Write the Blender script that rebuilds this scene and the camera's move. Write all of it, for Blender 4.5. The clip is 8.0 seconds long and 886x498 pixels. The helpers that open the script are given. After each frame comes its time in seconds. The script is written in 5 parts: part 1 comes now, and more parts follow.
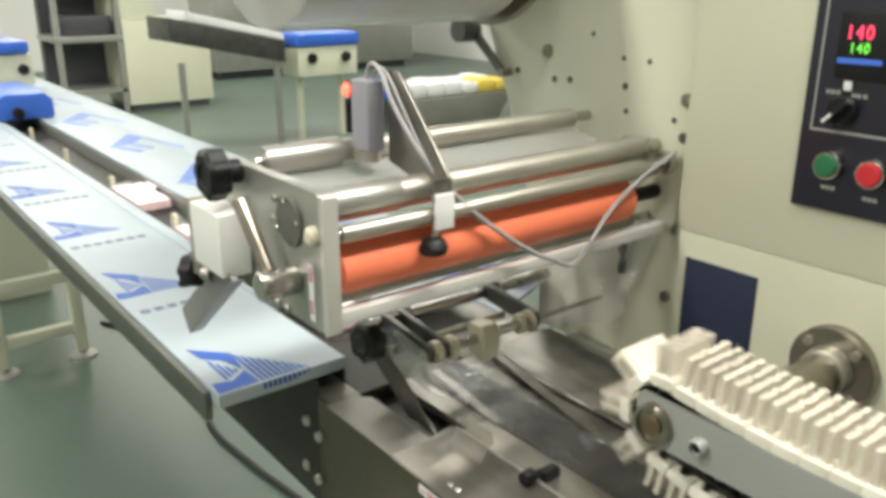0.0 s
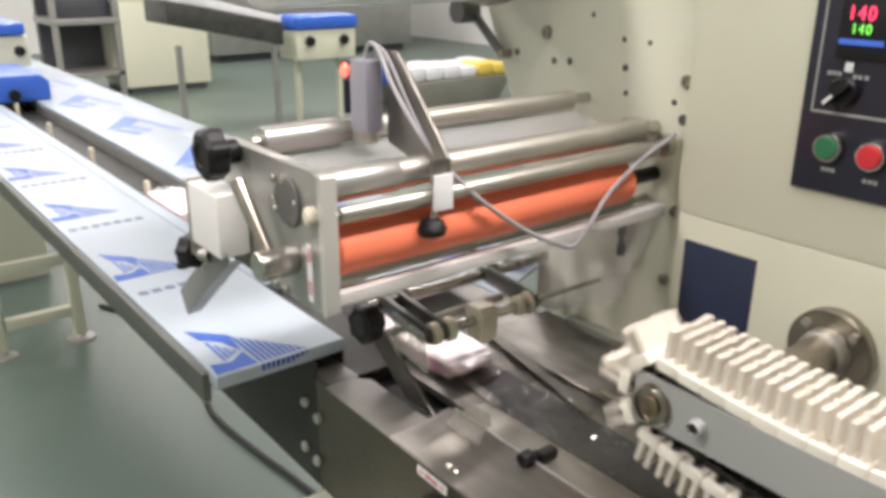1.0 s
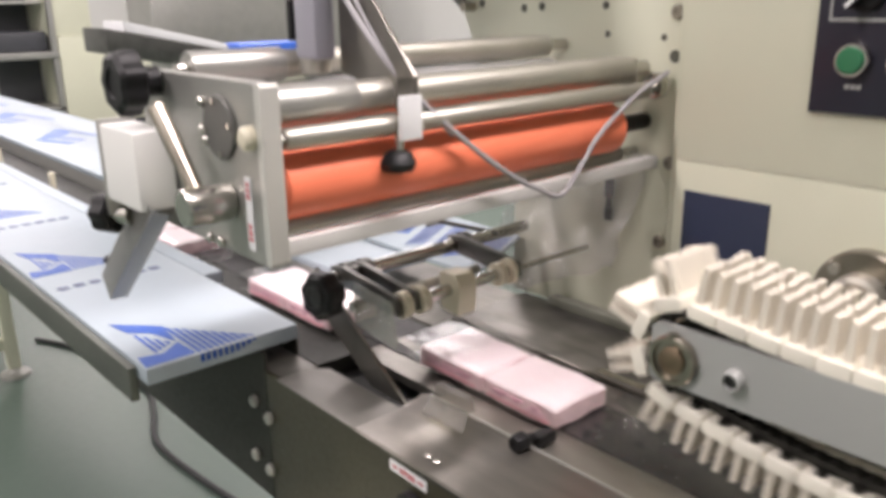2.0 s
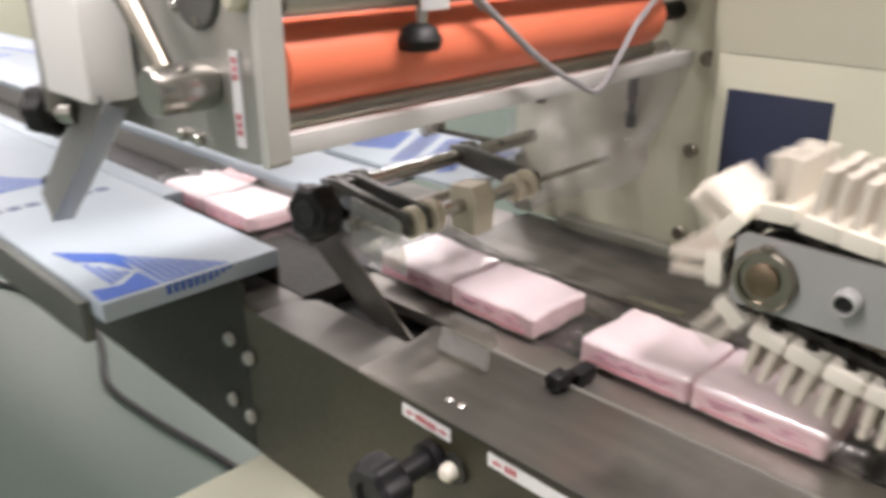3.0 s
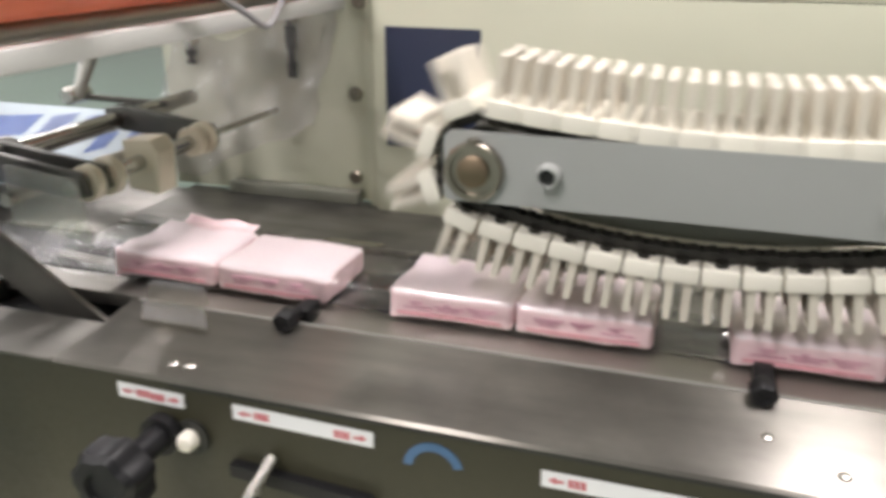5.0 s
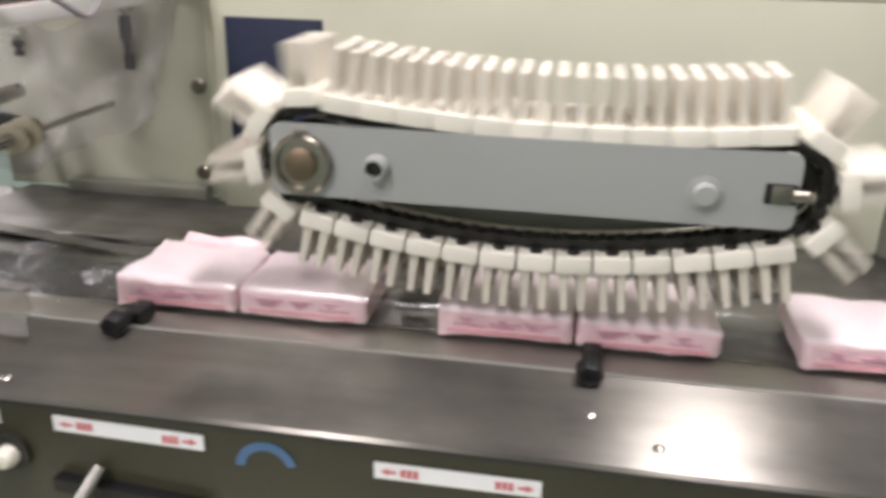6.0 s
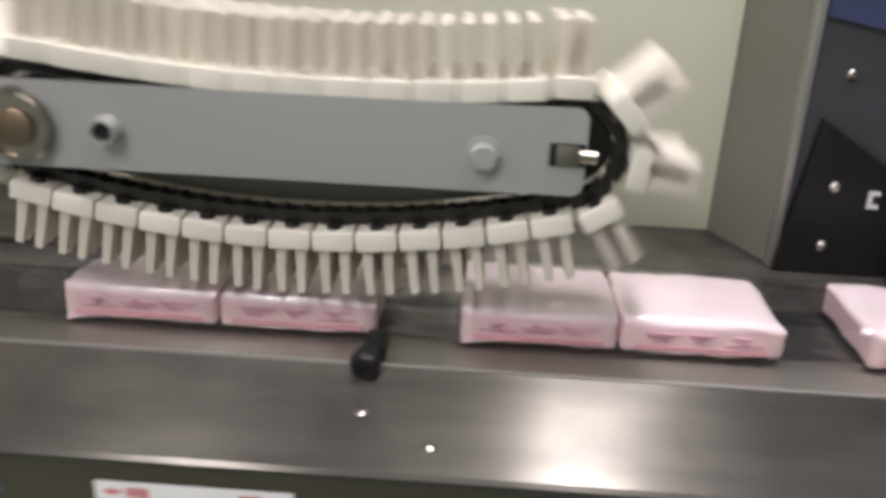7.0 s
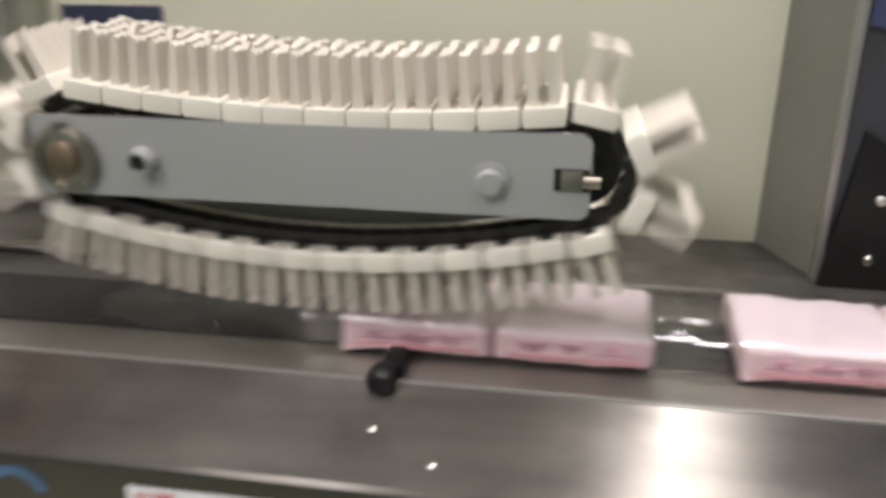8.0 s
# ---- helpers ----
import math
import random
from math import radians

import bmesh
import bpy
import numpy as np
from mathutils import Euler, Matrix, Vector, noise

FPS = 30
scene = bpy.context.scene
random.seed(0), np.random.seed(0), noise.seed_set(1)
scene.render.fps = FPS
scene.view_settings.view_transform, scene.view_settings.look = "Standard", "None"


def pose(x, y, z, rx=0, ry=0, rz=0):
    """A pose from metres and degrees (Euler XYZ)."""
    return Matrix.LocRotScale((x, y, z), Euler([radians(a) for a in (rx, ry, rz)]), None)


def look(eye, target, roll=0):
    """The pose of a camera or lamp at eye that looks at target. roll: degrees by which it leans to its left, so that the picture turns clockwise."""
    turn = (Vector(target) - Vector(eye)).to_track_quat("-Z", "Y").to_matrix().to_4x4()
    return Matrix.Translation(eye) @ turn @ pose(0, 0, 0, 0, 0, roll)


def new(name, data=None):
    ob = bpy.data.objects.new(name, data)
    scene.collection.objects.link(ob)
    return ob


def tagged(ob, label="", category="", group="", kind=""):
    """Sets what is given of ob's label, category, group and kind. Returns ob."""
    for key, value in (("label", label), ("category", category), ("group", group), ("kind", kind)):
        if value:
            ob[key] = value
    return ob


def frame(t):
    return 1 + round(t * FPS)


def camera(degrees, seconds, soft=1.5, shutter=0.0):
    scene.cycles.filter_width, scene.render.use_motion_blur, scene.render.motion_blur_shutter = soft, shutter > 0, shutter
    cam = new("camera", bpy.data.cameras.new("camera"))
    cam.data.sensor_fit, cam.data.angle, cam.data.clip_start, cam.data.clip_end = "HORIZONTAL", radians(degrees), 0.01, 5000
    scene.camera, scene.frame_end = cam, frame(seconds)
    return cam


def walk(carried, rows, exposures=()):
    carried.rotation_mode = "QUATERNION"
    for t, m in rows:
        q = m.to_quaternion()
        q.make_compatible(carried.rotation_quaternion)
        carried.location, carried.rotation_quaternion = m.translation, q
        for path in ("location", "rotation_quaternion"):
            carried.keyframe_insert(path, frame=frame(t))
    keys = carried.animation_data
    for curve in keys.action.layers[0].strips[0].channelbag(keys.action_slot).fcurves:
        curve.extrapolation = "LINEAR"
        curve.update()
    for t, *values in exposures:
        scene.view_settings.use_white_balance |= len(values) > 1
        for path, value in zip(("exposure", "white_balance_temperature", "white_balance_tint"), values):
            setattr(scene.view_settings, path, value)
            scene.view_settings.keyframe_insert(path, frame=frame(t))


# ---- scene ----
cam = camera(57.2, 8.0, soft=4.0, shutter=0.75)
PATH = [
    (0, (0.032, 0.037, 1.32), (-1.462, 1.205, 0.683), 0.1),
    (0.5, (0.035, 0.035, 1.314), (-1.461, 1.196, 0.669), -0.0),
    (1, (0.031, 0.037, 1.316), (-1.45, 1.201, 0.644), 0.3),
    (2.3, (-0.084, 0.099, 1.167), (-1.505, 1.381, 0.587), -0.9),
    (2.5, (-0.102, 0.1, 1.155), (-1.495, 1.397, 0.541), -0.1),
    (2.7, (-0.133, 0.107, 1.141), (-1.497, 1.383, 0.424), 0.6),
    (3, (-0.175, 0.121, 1.143), (-1.481, 1.442, 0.4), -0.1),
    (3.2, (-0.198, 0.123, 1.139), (-1.413, 1.516, 0.374), -0.6),
    (3.5, (-0.22, 0.11, 1.129), (-1.356, 1.566, 0.361), -1.4),
    (4, (-0.219, 0.086, 1.103), (-1.11, 1.709, 0.346), -1.2),
    (4.5, (-0.223, 0.081, 1.095), (-0.949, 1.795, 0.363), -1.2),
    (5, (-0.22, 0.089, 1.086), (-0.777, 1.868, 0.362), 0.2),
    (5.2, (-0.211, 0.093, 1.087), (-0.72, 1.883, 0.354), 0.1),
    (6.3, (-0.172, 0.108, 1.086), (-0.417, 1.946, 0.337), 0.9),
    (6.5, (-0.157, 0.117, 1.091), (-0.391, 1.941, 0.305), 0.2),
    (6.7, (-0.13, 0.131, 1.075), (-0.342, 1.981, 0.344), 0.7),
    (7, (-0.109, 0.166, 1.053), (-0.181, 2.021, 0.311), 2.6),
    (7.2, (-0.1, 0.189, 1.05), (-0.153, 2.023, 0.255), 3.0),
    (7.5, (-0.088, 0.208, 1.054), (-0.195, 2.036, 0.249), 2.2),
    (7.7, (-0.084, 0.206, 1.06), (-0.215, 2.041, 0.275), 2.0),
    (8, (-0.062, 0.163, 1.073), (-0.371, 1.988, 0.316), -0.2),
]
walk(cam, [(t, look(eye, target, roll)) for t, eye, target, roll in PATH],
     exposures=[(0.0, -0.05, 6700, 9), (0.6, -0.05, 6700, 9), (1.0, 0.0, 6500, 21), (2.3, -0.05, 6500, 25), (3.5, -0.02, 6500, 22), (5.0, 0.07, 6350, 19), (6.5, -0.07, 6250, 22), (7.0, -0.30, 6250, 22), (7.5, -0.50, 6250, 22), (8.0, -0.33, 6350, 21)])

# ---- light: a hall with a white ceiling and rows of fluorescent fittings ----
world = bpy.data.worlds.new("hall_air")
scene.world = world
world.use_nodes = True
world.node_tree.nodes["Background"].inputs[0].default_value = (0.80, 0.88, 1.0, 1)
world.node_tree.nodes["Background"].inputs[1].default_value = 0.55
LAMPS = [(0.33, 1.05), (-1.3, -2.2), (-3.0, 0.9), (-4.6, -1.9), (-3.0, 4.4), (-6.4, 0.9), (-5.4, 4.3), (-9.8, -1.9), (-9.8, 2.5), (-9.8, 6.0)]
for i, (lx, ly) in enumerate(LAMPS):
    lamp = bpy.data.lights.new("ceiling_tube", "AREA")
    lamp.shape, lamp.size, lamp.size_y = "RECTANGLE", 0.30, 2.4
    lamp.energy, lamp.color = (128.0, 116.0, 48.0, 96.0, 82.0)[i] if i < 5 else 105.0, (1.0, 0.97, 0.90)
    new("ceiling_tube_light", lamp).matrix_world = pose(lx, ly, 3.28)


# ---- materials ----
def mat(name, base, rough=0.5, metal=0.0, vary=0.12, scale=8.0, bump=0.0, bscale=60.0, stretch=(1, 1, 1), stain=0.0,
        emit=None, strength=0.0, per_object=0.0, coat=0.0, aniso=0.0, spec=0.5):
    m = bpy.data.materials.new(name)
    m.use_nodes = True
    nt = m.node_tree
    n, l = nt.nodes, nt.links
    bs = n["Principled BSDF"]
    bs.inputs["Roughness"].default_value = rough
    bs.inputs["Metallic"].default_value = metal
    bs.inputs["Coat Weight"].default_value = coat
    bs.inputs["Specular IOR Level"].default_value = spec
    if aniso:
        tg = n.new("ShaderNodeTangent")
        tg.direction_type, tg.axis = "RADIAL", "X"
        bs.inputs["Anisotropic"].default_value = aniso
        l.new(tg.outputs[0], bs.inputs["Tangent"])
    tc = n.new("ShaderNodeTexCoord")
    mp = n.new("ShaderNodeMapping")
    mp.inputs["Scale"].default_value = stretch
    l.new(tc.outputs["Object"], mp.inputs["Vector"])
    n1 = n.new("ShaderNodeTexNoise")
    n1.inputs["Scale"].default_value, n1.inputs["Detail"].default_value = scale, 6
    n2 = n.new("ShaderNodeTexNoise")
    n2.inputs["Scale"].default_value, n2.inputs["Detail"].default_value = bscale, 4
    l.new(mp.outputs[0], n1.inputs["Vector"])
    l.new(mp.outputs[0], n2.inputs["Vector"])
    mix = n.new("ShaderNodeMix")
    mix.data_type = "RGBA"
    mix.inputs["A"].default_value = (*[c * (1 - vary) for c in base], 1)
    mix.inputs["B"].default_value = (*[min(1, c * (1 + vary * 0.7)) for c in base], 1)
    l.new(n1.outputs["Fac"], mix.inputs["Factor"])
    col = mix.outputs["Result"]
    if stain:
        ramp = n.new("ShaderNodeValToRGB")
        ramp.color_ramp.elements[0].position, ramp.color_ramp.elements[1].position = 0.46, 0.68
        n3 = n.new("ShaderNodeTexNoise")
        n3.inputs["Scale"].default_value, n3.inputs["Detail"].default_value = scale * 0.45, 8
        l.new(tc.outputs["Object"], n3.inputs["Vector"])
        l.new(n3.outputs["Fac"], ramp.inputs["Fac"])
        mul = n.new("ShaderNodeMath")
        mul.operation = "MULTIPLY"
        mul.inputs[1].default_value = stain
        l.new(ramp.outputs["Color"], mul.inputs[0])
        mx = n.new("ShaderNodeMix")
        mx.data_type = "RGBA"
        mx.inputs["B"].default_value = (*[c * 0.35 for c in base], 1)
        l.new(mul.outputs[0], mx.inputs["Factor"])
        l.new(col, mx.inputs["A"])
        col = mx.outputs["Result"]
    if per_object:
        info = n.new("ShaderNodeObjectInfo")
        hsv = n.new("ShaderNodeHueSaturation")
        mr = n.new("ShaderNodeMapRange")
        mr.inputs["To Min"].default_value, mr.inputs["To Max"].default_value = 1 - per_object, 1 + per_object
        l.new(info.outputs["Random"], mr.inputs["Value"])
        l.new(mr.outputs[0], hsv.inputs["Value"])
        l.new(col, hsv.inputs["Color"])
        col = hsv.outputs["Color"]
    l.new(col, bs.inputs["Base Color"])
    rr = n.new("ShaderNodeMapRange")
    rr.inputs["To Min"].default_value, rr.inputs["To Max"].default_value = max(0.02, rough * 0.75), min(1, rough * 1.25)
    l.new(n2.outputs["Fac"], rr.inputs["Value"])
    l.new(rr.outputs[0], bs.inputs["Roughness"])
    if bump:
        b = n.new("ShaderNodeBump")
        b.inputs["Strength"].default_value, b.inputs["Distance"].default_value = bump, 0.002
        l.new(n2.outputs["Fac"], b.inputs["Height"])
        l.new(b.outputs[0], bs.inputs["Normal"])
    if emit:
        bs.inputs["Emission Color"].default_value = (*emit, 1)
        bs.inputs["Emission Strength"].default_value = strength
    return m


def clear_mat(name, tint, gloss, rough, haze=0.0, ripple=0.22):
    """Thin clear plastic: mostly see-through, with a glossy skin and a little milky haze."""
    m = bpy.data.materials.new(name)
    m.use_nodes = True
    n, l = m.node_tree.nodes, m.node_tree.links
    n.remove(n["Principled BSDF"])
    out = n["Material Output"]
    tr = n.new("ShaderNodeBsdfTransparent")
    tr.inputs[0].default_value = (*tint, 1)
    gl = n.new("ShaderNodeBsdfGlossy")
    gl.inputs["Roughness"].default_value = rough
    gl.inputs["Color"].default_value = (1, 1, 1, 1)
    df = n.new("ShaderNodeBsdfDiffuse")
    df.inputs["Color"].default_value = (0.8, 0.8, 0.8, 1)
    fr = n.new("ShaderNodeLayerWeight")
    fr.inputs["Blend"].default_value = 0.5
    pw = n.new("ShaderNodeMath")
    pw.operation = "POWER"
    pw.inputs[1].default_value = 4.0
    l.new(fr.outputs["Facing"], pw.inputs[0])
    add = n.new("ShaderNodeMath")
    add.operation = "MULTIPLY_ADD"
    add.inputs[1].default_value, add.inputs[2].default_value = 0.35, gloss
    l.new(pw.outputs[0], add.inputs[0])
    nz = n.new("ShaderNodeTexNoise")
    nz.inputs["Scale"].default_value, nz.inputs["Detail"].default_value = 90, 3
    bp = n.new("ShaderNodeBump")
    bp.inputs["Strength"].default_value, bp.inputs["Distance"].default_value = ripple, 0.003
    l.new(nz.outputs["Fac"], bp.inputs["Height"])
    l.new(bp.outputs[0], gl.inputs["Normal"])
    m1 = n.new("ShaderNodeMixShader")
    m1.inputs[0].default_value = haze
    l.new(tr.outputs[0], m1.inputs[1])
    l.new(df.outputs[0], m1.inputs[2])
    m2 = n.new("ShaderNodeMixShader")
    l.new(add.outputs[0], m2.inputs[0])
    l.new(m1.outputs[0], m2.inputs[1])
    l.new(gl.outputs[0], m2.inputs[2])
    l.new(m2.outputs[0], out.inputs["Surface"])
    return m


CREAM = mat("cream_enamel", (0.635, 0.645, 0.505), 0.42, vary=0.06, scale=4, bump=0.06, bscale=300, stain=0.06)
CREAM_PANEL = mat("cream_enamel_panel", (0.68, 0.69, 0.55), 0.45, vary=0.08, scale=6, bump=0.06, bscale=300, stain=0.14)
OLIVE = mat("olive_enamel", (0.037, 0.0345, 0.0185), 0.48, vary=0.3, scale=9, bump=0.06, bscale=200, stain=0.45)
DARKSTEEL = mat("dull_dark_steel", (0.036, 0.037, 0.032), 0.58, metal=0.3, vary=0.3, scale=14, bump=0.10, bscale=150, stain=0.4)
STEEL = mat("brushed_steel", (0.228, 0.215, 0.192), 0.31, metal=0.8, vary=0.36, scale=24, bump=0.02, bscale=16, stretch=(0.4, 2.2, 1), stain=0.6, aniso=0.985)
STEEL_LANE = mat("polished_lane_steel", (0.33, 0.315, 0.28), 0.36, metal=0.75, vary=0.3, scale=22, bump=0.03, bscale=24, stretch=(0.5, 2.0, 1), stain=0.4)
STEEL_DULL = mat("dull_bed_steel", (0.135, 0.13, 0.115), 0.44, metal=0.55, vary=0.35, scale=18, bump=0.03, bscale=30, stretch=(0.5, 2.0, 1), stain=0.5)
STEEL_WORN = mat("worn_steel", (0.215, 0.205, 0.185), 0.38, metal=0.8, vary=0.45, scale=30, bump=0.12, bscale=24, stretch=(0.6, 2.0, 1), stain=0.7, aniso=0.4)
CHROME = mat("chrome", (0.58, 0.56, 0.52), 0.25, metal=1.0, vary=0.14, scale=14, bump=0.02, bscale=70, stain=0.2)
CHROME_DULL = mat("dull_chrome", (0.50, 0.485, 0.43), 0.46, metal=0.9, vary=0.2, scale=14, bump=0.05, bscale=90, stain=0.3)
PLATE = mat("grey_anodised_plate", (0.44, 0.44, 0.41), 0.38, metal=0.7, vary=0.10, scale=9, bump=0.06, bscale=220, stain=0.12)
PLATE_EDGE = mat("bright_milled_edge", (0.60, 0.60, 0.56), 0.40, metal=0.4, vary=0.05)
FRAME_GREY = mat("grey_painted_frame", (0.405, 0.415, 0.40), 0.40, metal=0.25, vary=0.07, scale=9, bump=0.05, bscale=260, stain=0.06)
ORANGE = mat("orange_rubber", (0.92, 0.225, 0.115), 0.50, vary=0.10, scale=9, bump=0.05, bscale=180, stain=0.08)
BLACK = mat("black_plastic", (0.009, 0.009, 0.010), 0.46, vary=0.3, scale=20, bump=0.10, bscale=140, spec=0.3)
RUBBER = mat("black_cable_rubber", (0.020, 0.022, 0.022), 0.55, vary=0.2)
CHAIN = mat("oily_chain", (0.030, 0.028, 0.024), 0.42, metal=0.5, vary=0.4, scale=60, bump=0.3, bscale=300)
BEARING = mat("bearing_steel", (0.34, 0.31, 0.26), 0.30, metal=1.0, vary=0.2, scale=30)
BRASS = mat("brass_core", (0.25, 0.19, 0.13), 0.42, metal=1.0, vary=0.25, scale=60)
NYLON = mat("white_nylon", (0.80, 0.77, 0.67), 0.45, vary=0.07, scale=25, bump=0.06, bscale=260, per_object=0.07)
BRISTLE = mat("nylon_bristle", (0.70, 0.655, 0.56), 0.60, vary=0.14, scale=60, bump=0.35, bscale=420, stretch=(3, 3, 0.4), per_object=0.08)
IVORY = mat("ivory_plastic", (0.66, 0.62, 0.48), 0.42, vary=0.08, scale=20)
WHITE = mat("white_paint", (0.80, 0.80, 0.77), 0.45, vary=0.05, scale=12)
BAR_PAINT = mat("worn_white_paint", (0.58, 0.58, 0.555), 0.5, vary=0.10, scale=14, bump=0.05, bscale=160, stain=0.15)
LABEL = mat("white_sticker", (0.78, 0.79, 0.80), 0.35, vary=0.04)
RED_INK = mat("red_ink", (0.55, 0.16, 0.18), 0.45, vary=0.2, scale=60)
BLUE_INK = mat("blue_ink", (0.010, 0.075, 0.36), 0.40, vary=0.14, scale=30, spec=0.2)
BLUE_MID = mat("mid_blue_ink", (0.10, 0.19, 0.50), 0.40, vary=0.2, scale=20, spec=0.2)
SLATE_INK = mat("slate_ink", (0.10, 0.125, 0.20), 0.45, vary=0.2, scale=30, spec=0.2)
BLUE_PALE = mat("pale_blue_ink", (0.19, 0.26, 0.47), 0.40, vary=0.3, scale=30, spec=0.2)
STICKER_BLUE = mat("blue_arc_sticker", (0.06, 0.14, 0.27), 0.45, vary=0.25, scale=60)
NAVY = mat("navy_panel", (0.018, 0.026, 0.060), 0.42, vary=0.12, scale=12, bump=0.05, bscale=200)
CONTROL = mat("dark_control_panel", (0.020, 0.020, 0.034), 0.32, vary=0.12, scale=15, bump=0.03, bscale=200)
WRAP = mat("film_wrapped_sheet", (0.335, 0.395, 0.435), 0.40, vary=0.10, scale=6, bump=0.16, bscale=35, spec=0.2)
RAIL = mat("dull_rail_steel", (0.105, 0.115, 0.098), 0.5, metal=0.4, vary=0.25, scale=14, bump=0.08, bscale=150, stain=0.3)
BLUE_HOOD = mat("blue_moulded_plastic", (0.035, 0.13, 0.55), 0.35, vary=0.08, scale=8)
GREEN_BTN = mat("green_button", (0.02, 0.16, 0.07), 0.30, vary=0.06)
RED_BTN = mat("red_button", (0.62, 0.03, 0.04), 0.30, vary=0.06)
LED_RED = mat("lit_red_led", (0.8, 0.05, 0.02), 0.3, emit=(1.0, 0.10, 0.06), strength=4.0)
DIGIT_RED = mat("lit_red_digits", (0.6, 0.02, 0.06), 0.3, emit=(1.0, 0.06, 0.14), strength=2.2)
DIGIT_GREEN = mat("lit_green_digits", (0.05, 0.5, 0.05), 0.3, emit=(0.25, 1.0, 0.10), strength=1.3)
SCREEN_BLUE = mat("lit_blue_strip", (0.03, 0.08, 0.3), 0.3, emit=(0.06, 0.20, 0.8), strength=0.5)
SENSOR_GREY = mat("grey_sensor_case", (0.30, 0.30, 0.34), 0.42, vary=0.08, scale=30)
CABLE_GREY = mat("grey_cable", (0.34, 0.33, 0.34), 0.50, vary=0.08)
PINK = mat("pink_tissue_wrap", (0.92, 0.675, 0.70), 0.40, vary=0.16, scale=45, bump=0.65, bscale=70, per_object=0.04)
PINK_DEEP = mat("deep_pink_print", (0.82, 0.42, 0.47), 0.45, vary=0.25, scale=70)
PINK_PALE = mat("pale_pink_top", (0.93, 0.80, 0.825), 0.40, vary=0.08, scale=30, bump=0.8, bscale=48)
INK_VIOLET = mat("violet_print", (0.70, 0.40, 0.49), 0.5, vary=0.4, scale=110)
CHROME_ROD = mat("dark_polished_rod", (0.50, 0.49, 0.47), 0.15, metal=1.0, vary=0.2, scale=20, bump=0.03, bscale=80, stain=0.2)
CLAMP_GREY = mat("dull_grey_steel", (0.15, 0.15, 0.14), 0.38, metal=0.85, vary=0.25, scale=25, bump=0.05, bscale=120, stain=0.4)
FILM = clear_mat("clear_wrapping_film", (0.95, 0.95, 0.95), 0.095, 0.11, 0.0, 0.05)
FROST = clear_mat("frosted_acrylic", (0.74, 0.73, 0.68), 0.02, 0.25, 0.08)
WEB = clear_mat("hazy_film_web", (0.55, 0.53, 0.51), 0.05, 0.15, 0.30)
FILM_MILKY = clear_mat("milky_film", (0.80, 0.79, 0.80), 0.04, 0.12, 0.10)
LOOSE = clear_mat("crumpled_clear_film", (0.97, 0.97, 0.97), 0.06, 0.03, 0.0)
ACRYLIC = clear_mat("clear_acrylic", (0.86, 0.87, 0.83), 0.03, 0.08, 0.20)
REEL_FILM = mat("rolled_clear_film", (0.56, 0.54, 0.52), 0.22, vary=0.12, scale=5, stretch=(1, 10, 1), bump=0.05, bscale=60, coat=0.5)
FLOOR = mat("green_epoxy_floor", (0.095, 0.135, 0.11), 0.38, vary=0.12, scale=1.2, bump=0.04, bscale=40, stain=0.12)
WALLS = mat("hall_wall_paint", (0.70, 0.71, 0.68), 0.7, vary=0.05, scale=2)
CEIL = mat("ceiling_paint", (0.78, 0.78, 0.76), 0.8, vary=0.03, scale=2)
HOLE = mat("shadowed_hole", (0.10, 0.10, 0.08), 0.6, vary=0.2)
COVER = mat("dark_cover_disc", (0.13, 0.13, 0.12), 0.5, metal=0.3, vary=0.1, scale=20)
BELT = mat("dark_lane_belt", (0.018, 0.017, 0.017), 0.55, vary=0.4, scale=30, bump=0.10, bscale=120)
POST = mat("grey_green_post_enamel", (0.22, 0.225, 0.185), 0.45, vary=0.14, scale=6, stain=0.25)
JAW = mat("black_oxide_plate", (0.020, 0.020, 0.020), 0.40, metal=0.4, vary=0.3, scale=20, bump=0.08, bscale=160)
JAW_BLUE = mat("slate_blue_paint", (0.06, 0.075, 0.17), 0.42, vary=0.14, scale=9, bump=0.05, bscale=200)
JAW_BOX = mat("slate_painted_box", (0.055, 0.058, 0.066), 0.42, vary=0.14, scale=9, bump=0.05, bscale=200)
YELLOW = mat("yellow_pack_print", (0.72, 0.55, 0.10), 0.45, vary=0.15, scale=20)
PLASTIC_WHITE = mat("white_goods_packs", (0.76, 0.77, 0.78), 0.30, vary=0.12, scale=8, bump=0.3, bscale=30)
GLOW = mat("tube_diffuser", (0.9, 0.9, 0.9), 0.5, emit=(1.0, 0.97, 0.92), strength=3.0)
TAPE_TEAL = mat("teal_tape", (0.10, 0.55, 0.50), 0.4, vary=0.06)

# ---- mesh helpers ----
ORIGIN = {}


def thing(name, at, label, category, group="", kind=""):
    ob = new(name)
    ob.empty_display_size = 0.03
    ob.location = at
    ORIGIN[ob] = Vector(at)
    return tagged(ob, label, category, group, kind)


def mesh_from(bm, name, material, smooth=35):
    me = bpy.data.meshes.new(name)
    bmesh.ops.recalc_face_normals(bm, faces=bm.faces)
    bm.to_mesh(me)
    bm.free()
    me.materials.append(material)
    if smooth:
        me.shade_smooth()
        me.set_sharp_from_angle(angle=radians(smooth))
    return me


